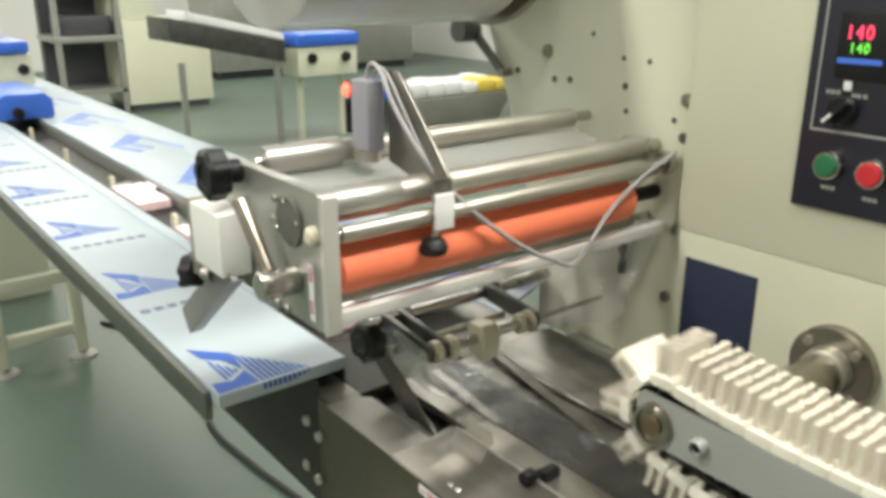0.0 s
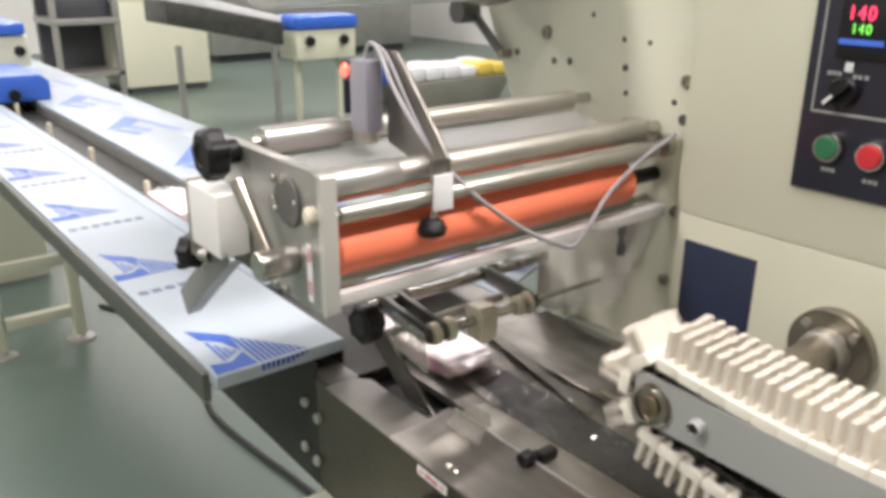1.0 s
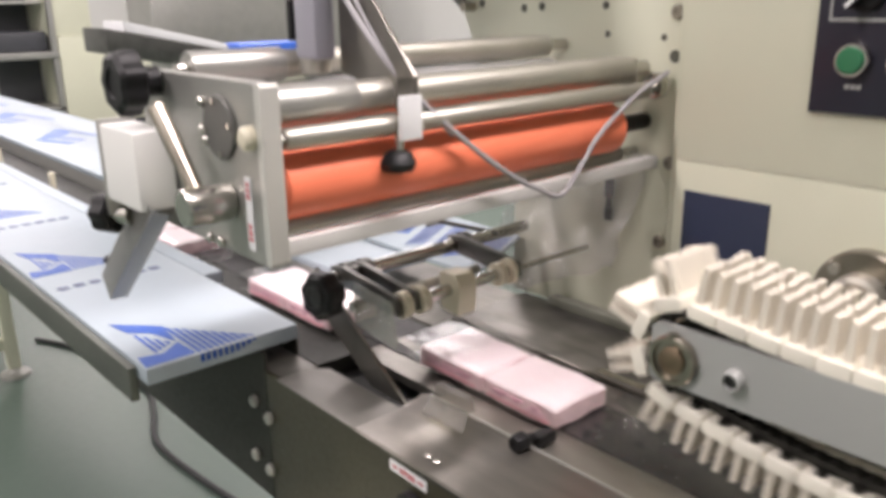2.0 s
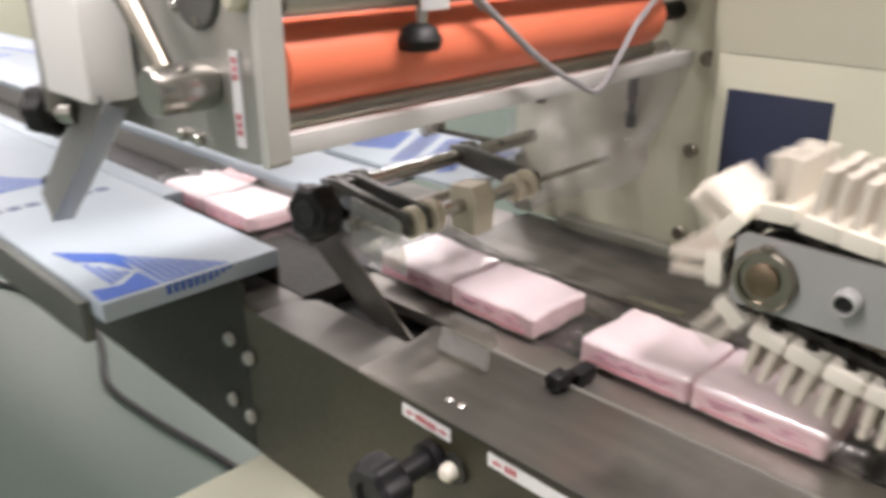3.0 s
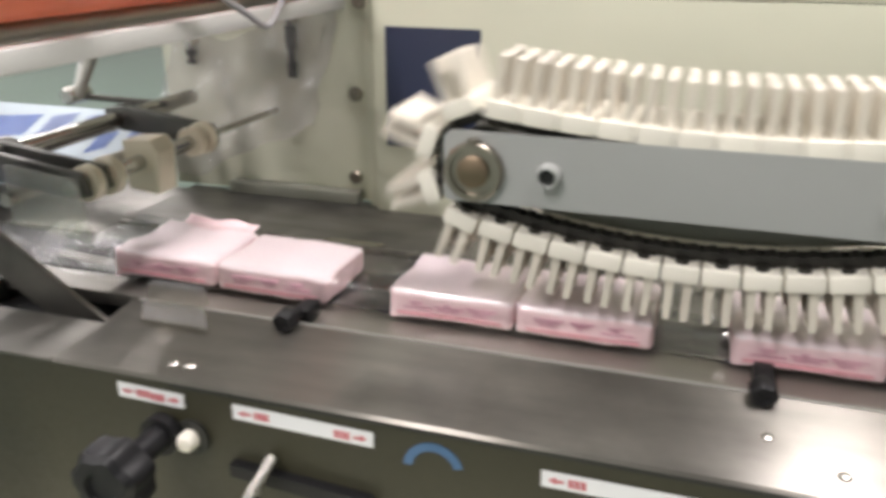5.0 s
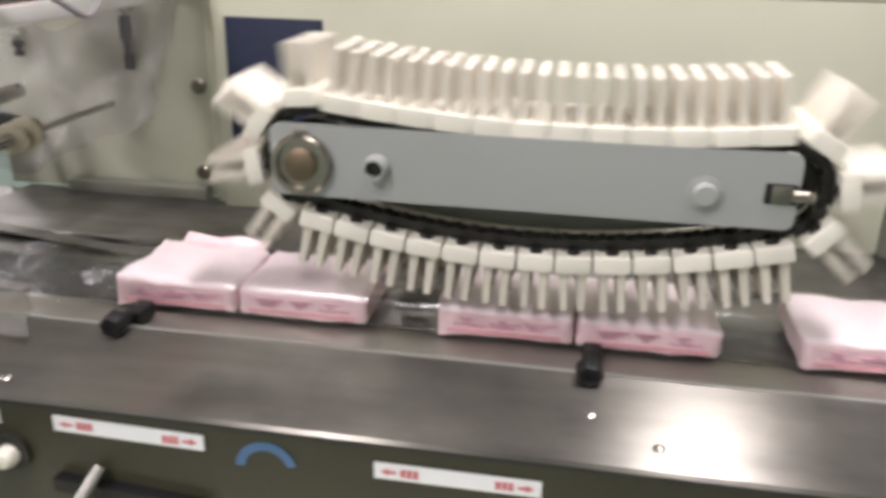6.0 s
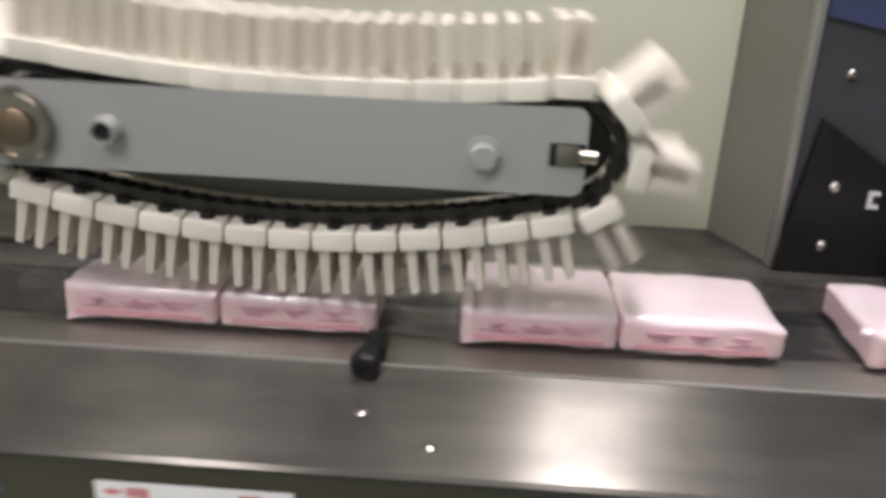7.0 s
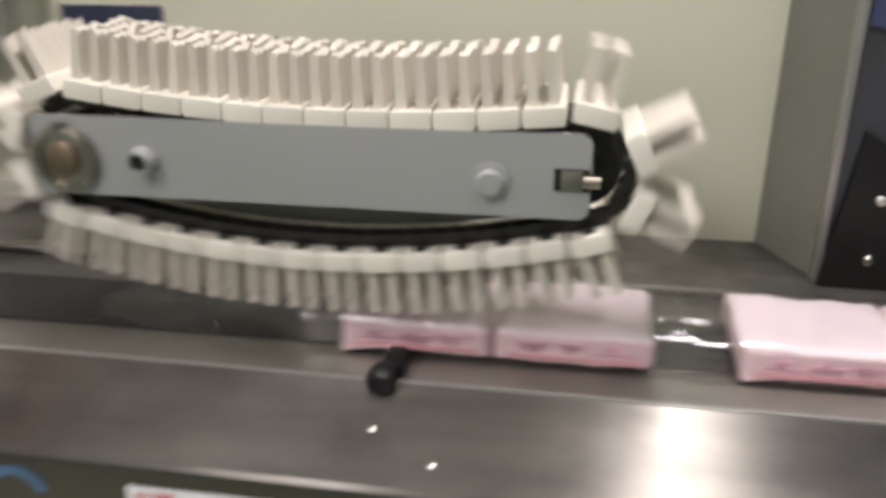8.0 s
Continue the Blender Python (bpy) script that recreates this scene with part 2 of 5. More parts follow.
def part(name, bm, material, parent, label="", smooth=35, local=False):
    """One mesh under a thing or a part; its points are in the world unless local."""
    if not local:
        bmesh.ops.translate(bm, vec=-ORIGIN[parent], verts=bm.verts)
    ob = new(name, mesh_from(bm, name, material, smooth))
    ob.parent = parent
    ORIGIN[ob] = ORIGIN[parent]
    return tagged(ob, label) if label else ob


def solid(name, bm, material, label, category, kind="", group="", smooth=35):
    """A thing that is one mesh, its points in the world; its origin goes to its base."""
    cs = [v.co for v in bm.verts]
    at = Vector(((min(c.x for c in cs) + max(c.x for c in cs)) / 2, (min(c.y for c in cs) + max(c.y for c in cs)) / 2, min(c.z for c in cs)))
    bmesh.ops.translate(bm, vec=-at, verts=bm.verts)
    ob = new(name, mesh_from(bm, name, material, smooth))
    ob.location = at
    ORIGIN[ob] = at
    return tagged(ob, label, category, group, kind)


def B():
    return bmesh.new()


def box(bm, x0, x1, y0, y1, z0, z1, bev=0.0, seg=2):
    vs = [bm.verts.new((x, y, z)) for x in (x0, x1) for y in (y0, y1) for z in (z0, z1)]
    fs = [bm.faces.new([vs[i] for i in q]) for q in ((0, 1, 3, 2), (4, 6, 7, 5), (0, 4, 5, 1), (2, 3, 7, 6), (0, 2, 6, 4), (1, 5, 7, 3))]
    if bev:
        es = list({e for f in fs for e in f.edges})
        bmesh.ops.bevel(bm, geom=es, offset=bev, segments=seg, profile=0.6, affect="EDGES")
    return bm


def cyl(bm, p, q, r, n=24, r2=None):
    p, q = Vector(p), Vector(q)
    r2 = r if r2 is None else r2
    z = (q - p).normalized()
    x = z.orthogonal().normalized()
    y = z.cross(x)
    a = [bm.verts.new(p + r * (math.cos(i * math.tau / n) * x + math.sin(i * math.tau / n) * y)) for i in range(n)]
    b = [bm.verts.new(q + r2 * (math.cos(i * math.tau / n) * x + math.sin(i * math.tau / n) * y)) for i in range(n)]
    for i in range(n):
        j = (i + 1) % n
        bm.faces.new((a[i], a[j], b[j], b[i]))
    bm.faces.new(a[::-1])
    bm.faces.new(b)
    return bm


def turned(bm, p, way, profile, n=28):
    """A turned body: profile of (distance along way, radius)."""
    p, z = Vector(p), Vector(way).normalized()
    x = z.orthogonal().normalized()
    y = z.cross(x)
    rings = [[bm.verts.new(p + d * z + max(r, 0.00005) * (math.cos(i * math.tau / n) * x + math.sin(i * math.tau / n) * y)) for i in range(n)] for d, r in profile]
    for a, b in zip(rings, rings[1:]):
        for i in range(n):
            j = (i + 1) % n
            bm.faces.new((a[i], a[j], b[j], b[i]))
    bm.faces.new(rings[0][::-1])
    bm.faces.new(rings[-1])
    return bm


def lobed(bm, p, way, r, depth, lobes=7, n=56, dent=0.12):
    """A lobed hand knob."""
    p, z = Vector(p), Vector(way).normalized()
    x = z.orthogonal().normalized()
    y = z.cross(x)
    rings = []
    for d, s in ((0, 0.80), (depth * 0.12, 0.97), (depth * 0.5, 1.0), (depth * 0.85, 0.95), (depth, 0.78), (depth, 0.45), (depth * 0.9, 0.40), (depth * 0.9, 0.01)):
        ring = []
        for i in range(n):
            a = i * math.tau / n
            rr = r * s * (1 - dent * (0.5 - 0.5 * math.cos(lobes * a)) * (1 if s > 0.7 else 0))
            ring.append(bm.verts.new(p + d * z + rr * (math.cos(a) * x + math.sin(a) * y)))
        rings.append(ring)
    for a, b in zip(rings, rings[1:]):
        for i in range(n):
            j = (i + 1) % n
            bm.faces.new((a[i], a[j], b[j], b[i]))
    bm.faces.new(rings[0][::-1])
    bm.faces.new(rings[-1])
    return bm


def prism(bm, pts, axis, a, b, bev=0.0):
    """A polygon pushed along an axis from a to b; pts are in the other two coordinates, in order."""
    def co(u, v, w):
        return {"x": (w, u, v), "y": (u, w, v), "z": (u, v, w)}[axis]
    lo = [bm.verts.new(co(u, v, a)) for u, v in pts]
    hi = [bm.verts.new(co(u, v, b)) for u, v in pts]
    fs = [bm.faces.new(lo[::-1]), bm.faces.new(hi)]
    for i in range(len(pts)):
        j = (i + 1) % len(pts)
        fs.append(bm.faces.new((lo[i], lo[j], hi[j], hi[i])))
    if bev:
        bmesh.ops.bevel(bm, geom=list({e for f in fs for e in f.edges}), offset=bev, segments=2, profile=0.6, affect="EDGES")
    return bm


def smooth_line(pts, k=6):
    out = []
    P = [Vector(p) for p in pts]
    P = [2 * P[0] - P[1]] + P + [2 * P[-1] - P[-2]]
    for a, b, c, d in zip(P, P[1:], P[2:], P[3:]):
        for i in range(k):
            t = i / k
            out.append(0.5 * (2 * b + (c - a) * t + (2 * a - 5 * b + 4 * c - d) * t * t + (3 * b - a - 3 * c + d) * t ** 3))
    out.append(P[-2])
    return out


def tube(bm, pts, r, n=10, k=6):
    line = smooth_line(pts, k)
    rings = []
    up = Vector((0.31, 0.22, 0.92))
    for i, p in enumerate(line):
        d = (line[min(i + 1, len(line) - 1)] - line[max(i - 1, 0)]).normalized()
        x = d.cross(up).normalized()
        y = d.cross(x)
        rings.append([bm.verts.new(p + r * (math.cos(j * math.tau / n) * x + math.sin(j * math.tau / n) * y)) for j in range(n)])
    for a, b in zip(rings, rings[1:]):
        for i in range(n):
            j = (i + 1) % n
            bm.faces.new((a[i], a[j], b[j], b[i]))
    bm.faces.new(rings[0][::-1])
    bm.faces.new(rings[-1])
    return bm


def ring_plate(bm, x0, x1, z0, z1, y0, y1, r, corner=4):
    """A plate facing y with rounded corners."""
    pts = []
    for cx, cz, a0 in ((x1 - r, z1 - r, 0), (x0 + r, z1 - r, 90), (x0 + r, z0 + r, 180), (x1 - r, z0 + r, 270)):
        for i in range(corner + 1):
            a = radians(a0 + 90 * i / corner)
            pts.append((cx + r * math.cos(a), cz + r * math.sin(a)))
    return prism(bm, pts, "y", y0, y1)


def sheet(nx, ny, place):
    bm = B()
    g = [[bm.verts.new(place(i / nx, j / ny)) for j in range(ny + 1)] for i in range(nx + 1)]
    for i in range(nx):
        for j in range(ny):
            bm.faces.new((g[i][j], g[i + 1][j], g[i + 1][j + 1], g[i][j + 1]))
    return bm


def crumple(v, s, a):
    return Vector(v) + a * noise.noise_vector(Vector(v) * s)


# ---- the hall ----
solid("floor", box(B(), -13, 5, -5, 9, -0.1, 0.0), FLOOR, "green epoxy-coated factory floor", "floor", "structure")
solid("ceiling", box(B(), -13, 5, -5, 9, 3.5, 3.6), CEIL, "white painted hall ceiling", "ceiling", "structure")
solid("wall_north", box(B(), -13, 5, 9, 9.2, 0, 3.5), WALLS, "pale painted hall wall", "wall", "structure")
solid("wall_south", box(B(), -13, 5, -5.2, -5, 0, 3.5), WALLS, "pale painted hall wall", "wall", "structure")
solid("wall_west", box(B(), -13.2, -13, -5, 9, 0, 3.5), WALLS, "pale painted hall wall", "wall", "structure")
solid("wall_east", box(B(), 5, 5.2, -5, 9, 0, 3.5), WALLS, "pale painted hall wall", "wall", "structure")
for lx, ly in LAMPS:
    f = thing("ceiling_light", (lx, ly, 3.30), "white fluorescent fitting under the hall ceiling", "ceiling light", "ceiling lights")
    part("housing", box(B(), lx - 0.16, lx + 0.16, ly - 1.25, ly + 1.25, 3.33, 3.50, 0.01), WHITE, f)
    part("diffuser", box(B(), lx - 0.12, lx + 0.12, ly - 1.2, ly + 1.2, 3.30, 3.328, 0.005), GLOW, f)

LANE = 0.598        # near edge of the lane on which the packs run
BACK = 0.855        # holed panel behind the rollers
WALL = 0.830        # front of the control cabinet

# ---- machine body: base, bed, apron ----
base = thing("lower_cabinet", (-0.1, 0.7, 0), "cream enamelled lower cabinet under the machine bed", "cabinet")
part("body", box(B(), -0.79, 0.9, 0.30, 1.25, 0.09, 0.645, 0.004), CREAM, base)
part("plinth", box(B(), -0.76, 0.87, 0.34, 1.2, 0.0, 0.088), DARKSTEEL, base, "dark recessed plinth")

bed = thing("machine_bed", (-0.2, 0.65, 0.66), "brushed stainless steel machine bed with a pack lane", "machine bed")
part("front_cover", prism(B(), [(0.470, 0.8168), (0.4715, 0.8192), (0.474, 0.8195), (0.508, 0.8195), (0.532, 0.8215), (0.5565, 0.8248), (0.5565, 0.8168)], "x", -0.615, 0.60), STEEL, bed)
part("front_cover_end", prism(B(), [(-0.755, 0.470), (-0.6165, 0.470), (-0.6165, 0.527), (-0.738, 0.527), (-0.755, 0.510)], "z", 0.8162, 0.8185, 0.0006), STEEL_DULL, bed)
part("lane_plate", prism(B(), [(0.5585, 0.806), (0.5585, 0.8160), (0.5945, 0.8186), (0.5955, 0.8170), (0.6200, 0.8170), (0.6200, 0.806)], "x", -0.609, 0.60), STEEL_LANE, bed)
part("lane_plate_rear", box(B(), -0.609, 0.60, 0.6215, 0.7185, 0.806, 0.8170, 0.0008), STEEL_WORN, bed)
part("entry_corner", box(B(), -0.840, -0.7565, 0.4790, 0.5228, 0.806, 0.8160, 0.0008), STEEL_DULL, bed)
part("lane_strip", prism(B(), [(-0.749, 0.626), (-0.592, 0.605), (-0.592, 0.618), (-0.749, 0.640)], "z", 0.8187, 0.8192), STEEL_WORN, bed, "flat steel strip along the lane")
part("lane_strip", prism(B(), [(-0.752, 0.722), (-0.510, 0.673), (-0.510, 0.687), (-0.752, 0.738)], "z", 0.8226, 0.8240), STEEL_WORN, bed, "flat steel strip along the lane")
part("lane_entry", box(B(), -0.755, -0.6105, 0.576, 0.7185, 0.806, 0.8170, 0.0008), STEEL_WORN, bed)
part("rear_plate", box(B(), -0.755, 0.60, 0.720, 0.853, 0.808, 0.8190, 0.0008), STEEL_WORN, bed)
part("lane_belt", box(B(), -1.6, 0.60, 0.608, 0.676, 0.8173, 0.8186, 0.0004), BELT, bed, "dark belt along the pack lane")
part("lane_rail", box(B(), -0.609, 0.60, 0.5570, 0.5600, 0.8165, 0.8258, 0.0009), PLATE, bed, "bright steel lane edge")
part("rear_rail", box(B(), -0.70, 0.10, 0.716, 0.7225, 0.8192, 0.8225, 0.0008), STEEL, bed)
part("glide_strip", box(B(), -0.535, -0.478, 0.7235, 0.7345, 0.8192, 0.8220, 0.0008), CHROME, bed, "bright glide strip")
# Solid black block closes the slot; its colour stands for the shade inside.
part("well", box(B(), -0.7855, -0.585, 0.4785, 0.640, 0.66, 0.797), JAW, bed, "solid black block filling the slot as its shade")
part("guide_blade", prism(B(), [(-0.800, 0.885), (-0.785, 0.918), (-0.632, 0.808), (-0.688, 0.808)], "y", 0.545, 0.549), STEEL_WORN, bed, "bent steel guide blade in the slot")
part("ledge_block", box(B(), -0.700, -0.548, 0.836, 0.853, 0.8195, 0.8325, 0.002), POST, bed)
part("apron", box(B(), -0.785, 0.60, 0.474, 0.478, 0.655, 0.8160, 0.0008), OLIVE, bed, "olive enamelled front apron")
part("apron_lip", box(B(), -0.525, 0.60, 0.4712, 0.4737, 0.8130, 0.8162, 0.0005), DARKSTEEL, bed)
for sx, sy in ((-0.531, 0.488), (-0.519, 0.488), (-0.161, 0.517), (-0.124, 0.491)):
    part("screw", turned(B(), (sx, sy, 0.8195), (0, 0, 1), [(0, 0.0034), (0.0012, 0.0034), (0.0022, 0.0022), (0.0024, 0.0004)], 14), CHROME, bed)
for sx, sz in ((-0.81, 0.772), (-0.779, 0.763), (-0.816, 0.702), (-0.785, 0.696)):
    part("bolt", turned(B(), (sx, 0.473, sz), (0, -1, 0), [(0, 0.0075), (0.004, 0.0075), (0.006, 0.0055), (0.0065, 0.001)], 12), PLATE, bed)

for bx in (-0.478, -0.161):
    k = thing("thumb_screw", (bx, 0.553, 0.8195), "black plastic thumb screw on the edge of the lane", "thumb screw", "lane thumb screws")
    part("body", box(B(), bx - 0.0065, bx + 0.0065, 0.5660, 0.5890, 0.8192, 0.8315, 0.003), BLACK, k)
    part("knob", lobed(B(), (bx - 0.002, 0.5560, 0.8310), (0, -1, 0), 0.0088, 0.014, 6, 36), BLACK, k)
    part("stem", cyl(B(), (bx - 0.002, 0.5665, 0.8290), (bx - 0.002, 0.5550, 0.8305), 0.0045, 14), BLACK, k)

blk = thing("guide_block", (-0.575, 0.56, 0.8195), "clear acrylic guide block standing on the bed", "guide block")
part("body", prism(B(), [(-0.602, 0.8256), (-0.600, 0.8395), (-0.557, 0.8395), (-0.553, 0.8256)], "y", 0.557, 0.567, 0.001), FROST, blk)
part("foot", prism(B(), [(-0.585, 0.528), (-0.530, 0.528), (-0.552, 0.5565), (-0.604, 0.5565)], "z", 0.8252, 0.8272, 0.0006), FROST, blk)


def marker_label(x0, x1, z, slope, arrows):
    g = thing("adjustment_label", ((x0 + x1) / 2, 0.4735, z - 0.0105), "white sticker with red arrows and red marks on the apron", "label", "apron labels")
    dz = slope * (x1 - x0)
    part("paper", prism(B(), [(x0, z - 0.0105), (x0, z), (x1, z + dz), (x1, z + dz - 0.0105)], "y", 0.4728, 0.4738), LABEL, g)

    def at(u):
        return x0 + u, z + slope * u - 0.0053
    for u, s in arrows:
        x, c = at(u)
        part("arrow", prism(B(), [(x, c), (x + s * 0.0045, c + 0.0024), (x + s * 0.0045, c + 0.0009), (x + s * 0.009, c + 0.0009), (x + s * 0.009, c - 0.0009), (x + s * 0.0045, c - 0.0009), (x + s * 0.0045, c - 0.0024)], "y", 0.4723, 0.4727), RED_INK, g)
        for q in range(3):
            xx = x + s * (0.0115 + q * 0.0036)
            part("mark", prism(B(), [(xx, c - 0.0026), (xx, c + 0.0026), (xx + s * 0.0029, c + 0.0026), (xx + s * 0.0029, c - 0.0026)], "y", 0.4723, 0.4727), RED_INK, g)


marker_label(-0.566, -0.516, 0.8085, -0.02, ((0.003, 1), (0.047, -1)))
marker_label(-0.480, -0.384, 0.8075, -0.02, ((0.004, 1), (0.092, -1)))
marker_label(-0.281, -0.186, 0.8020, 0.0, ((0.004, 1), (0.091, -1)))
arc = [(-0.346 + r * math.cos(radians(a)), 0.787 + r * math.sin(radians(a))) for r, aa in ((0.019, range(15, 176, 16)), (0.0135, range(175, 14, -16))) for a in aa]
solid("dial_sticker", prism(B(), arc, "y", 0.4730, 0.4738), STICKER_BLUE, "worn blue arc-shaped sticker on the apron", "sticker")

fk = thing("hand_knob", (-0.531, 0.474, 0.779), "black lobed hand knob on a shaft through the apron", "hand knob")
part("knob", lobed(B(), (-0.531, 0.432, 0.779), (0, -1, 0), 0.0250, 0.026), BLACK, fk)
part("shaft", cyl(B(), (-0.531, 0.4738, 0.779), (-0.531, 0.432, 0.779), 0.009), BLACK, fk)
part("flange", cyl(B(), (-0.531, 0.4702, 0.779), (-0.531, 0.462, 0.779), 0.014), BLACK, fk)
ns = thing("apron_nut", (-0.512, 0.474, 0.77), "pale domed nut on the apron, over a dark disc for shadow", "nut")
part("nut", turned(B(), (-0.512, 0.4705, 0.777), (0, -1, 0), [(0, 0.0070), (0.006, 0.0070), (0.009, 0.005), (0.0100, 0.001)], 12), NYLON, ns)
# Dark disc behind the nut: the hand knob shaft's shadow, put in as colour.
part("washer", cyl(B(), (-0.512, 0.4707, 0.777), (-0.512, 0.4738, 0.777), 0.0125, 28), DARKSTEEL, ns)
lv = thing("slide_lever", (-0.43, 0.474, 0.75), "black ball-ended lever in a slotted black guide", "lever")
part("guide", prism(B(), [(-0.482, 0.757), (-0.482, 0.766), (-0.385, 0.760), (-0.385, 0.750)], "y", 0.466, 0.4738), BLACK, lv)
part("arm", cyl(B(), (-0.452, 0.470, 0.775), (-0.458, 0.440, 0.757), 0.0045), CHROME, lv)
part("grip", turned(B(), (-0.457, 0.444, 0.758), (-0.4, -0.5, -0.75), [(0, 0.005), (0.004, 0.009), (0.015, 0.011), (0.03, 0.010), (0.036, 0.003)], 18), BLACK, lv)

# ---- control cabinet and holed panel ----
cab = thing("control_cabinet", (-0.2, 1.1, 0.82), "cream enamelled control cabinet standing on the machine", "cabinet")
part("front_upper", box(B(), -0.523, 0.090, WALL, WALL + 0.004, 1.0353, 1.50, 0.0005), CREAM, cab)
part("front_lower", box(B(), -0.523, 0.090, WALL, WALL + 0.004, 0.8195, 1.0345, 0.0005), CREAM, cab)
part("side", box(B(), -0.5225, -0.5185, WALL + 0.0045, 1.25, 0.8195, 1.50, 0.001), CREAM, cab)
part("core", box(B(), -0.517, 0.089, WALL + 0.0045, 1.25, 0.8195, 1.495), DARKSTEEL, cab)
part("access_hatch", box(B(), -0.510, -0.416, WALL - 0.002, WALL - 0.0002, 0.889, 1.004, 0.0006), NAVY, cab, "dark blue hatch panel")
part("corner_post", prism(B(), [(0.0905, 0.8300), (0.1180, 0.7640), (0.80, 0.7640), (0.80, 1.2), (0.0905, 1.2)], "z", 0.8195, 1.50), POST, cab)

hp = cab
part("holed_panel", prism(B(), [(-0.535, 0.8195), (-0.535, 1.46), (-0.90, 1.46), (-0.905, 1.25), (-0.85, 1.13), (-0.85, 1.06), (-0.83, 1.04), (-0.778, 1.00), (-0.778, 0.8195)], "y", BACK, BACK + 0.012, 0.0006), CREAM_PANEL, hp, "cream side panel drilled with holes")
part("post", box(B(), -0.5345, -0.5235, WALL + 0.008, 0.90, 0.8195, 1.48, 0.003), CREAM, hp)
for hx, hz, hr in ((-0.647, 1.223, 0.0042), (-0.607, 1.222, 0.0042), (-0.642, 1.189, 0.0055), (-0.638, 1.158, 0.0045), (-0.564, 1.156, 0.0045), (-0.549, 1.137, 0.0085), (-0.840, 1.192, 0.006), (-0.766, 1.186, 0.006), (-0.737, 1.188, 0.006), (-0.585, 1.06, 0.004), (-0.70, 1.25, 0.004)):
    part("hole", cyl(B(), (hx, BACK - 0.0006, hz), (hx, BACK + 0.001, hz), hr * 0.8, 16), HOLE, hp)
for hx, hz, hr in ((-0.781, 1.223, 0.009), (-0.548, 1.182, 0.008), (-0.546, 1.024, 0.0075), (-0.553, 0.933, 0.0075), (-0.556, 0.845, 0.007)):
    part("bolt", turned(B(), (hx, BACK - 0.0002, hz), (0, -1, 0), [(0, hr), (0.003, hr), (0.005, hr * 0.75), (0.005, hr * 0.4), (0.003, hr * 0.35), (0.003, 0.0003)], 14), BEARING, hp)

# control panel on the cabinet
cp = part("control_panel", box(B(), -0.389, -0.13, WALL - 0.006, WALL - 0.0005, 1.097, 1.42, 0.001), CONTROL, cab, "dark control panel with lit display and buttons")
F = WALL - 0.0065
for a in (((-0.379, 1.1755), (-0.14, 1.178)), ((-0.379, 1.178), (-0.377, 1.40))):
    (ax, az), (bx, bz) = a
    part("border_line", box(B(), ax, bx, F - 0.0004, F, az, bz), FRAME_GREY, cp)
part("display", box(B(), -0.362, -0.308, F - 0.004, F, 1.228, 1.290, 0.002), BLACK, cp)
part("display_strip", box(B(), -0.360, -0.318, F - 0.0046, F - 0.0041, 1.2425, 1.2475), SCREEN_BLUE, cp)


def digits(text, x, z, size, material, parent, y):
    for n_, ch in enumerate(text):
        cu = bpy.data.curves.new("digit", "FONT")
        cu.body, cu.size, cu.extrude = ch, size, 0.0003
        tmp = bpy.data.objects.new("digit_source", cu)
        scene.collection.objects.link(tmp)
        bpy.context.view_layer.update()
        me = bpy.data.meshes.new_from_object(tmp.evaluated_get(bpy.context.evaluated_depsgraph_get()))
        bpy.data.objects.remove(tmp)
        me.transform(pose(x + n_ * size * 0.50, y, z, 90, 0, 0) @ Matrix.Diagonal((0.82, 1, 1, 1)))
        me.transform(Matrix.Translation(-ORIGIN[parent]))
        me.materials.clear()
        me.materials.append(material)
        new("digit", me).parent = parent


digits("140", -0.355, 1.2650, 0.0185, DIGIT_RED, cp, F - 0.0045)
digits("140", -0.350, 1.2525, 0.0135, DIGIT_GREEN, cp, F - 0.0045)
part("rocker", box(B(), -0.351, -0.343, F - 0.003, F, 1.217, 1.226, 0.001), LABEL, cp, "small pale indicator")
for mx, mz in ((-0.366, 1.2145), (-0.361, 1.2145), (-0.356, 1.2145), (-0.341, 1.213), (-0.336, 1.213), (-0.330, 1.213), (-0.357, 1.121), (-0.352, 1.121), (-0.347, 1.121), (-0.315, 1.117), (-0.310, 1.117), (-0.305, 1.117)):
    part("mark", box(B(), mx - 0.0019, mx + 0.0019, F - 0.0004, F, mz - 0.002, mz + 0.002), FRAME_GREY, cp)
sw = part("selector_switch", turned(B(), (-0.349, F, 1.198), (0, -1, 0), [(0, 0.0150), (0.004, 0.0150), (0.007, 0.012), (0.007, 0.002)]), BLACK, cp)
part("switch_handle", prism(B(), [(-0.361, 1.190), (-0.357, 1.186), (-0.338, 1.205), (-0.342, 1.209)], "y", F - 0.018, F - 0.0072, 0.001), BLACK, cp)
part("pointer", prism(B(), [(-0.3605, 1.189), (-0.3580, 1.1865), (-0.350, 1.195), (-0.352, 1.197)], "y", F - 0.0187, F - 0.0182), LABEL, cp, "white pointer line")
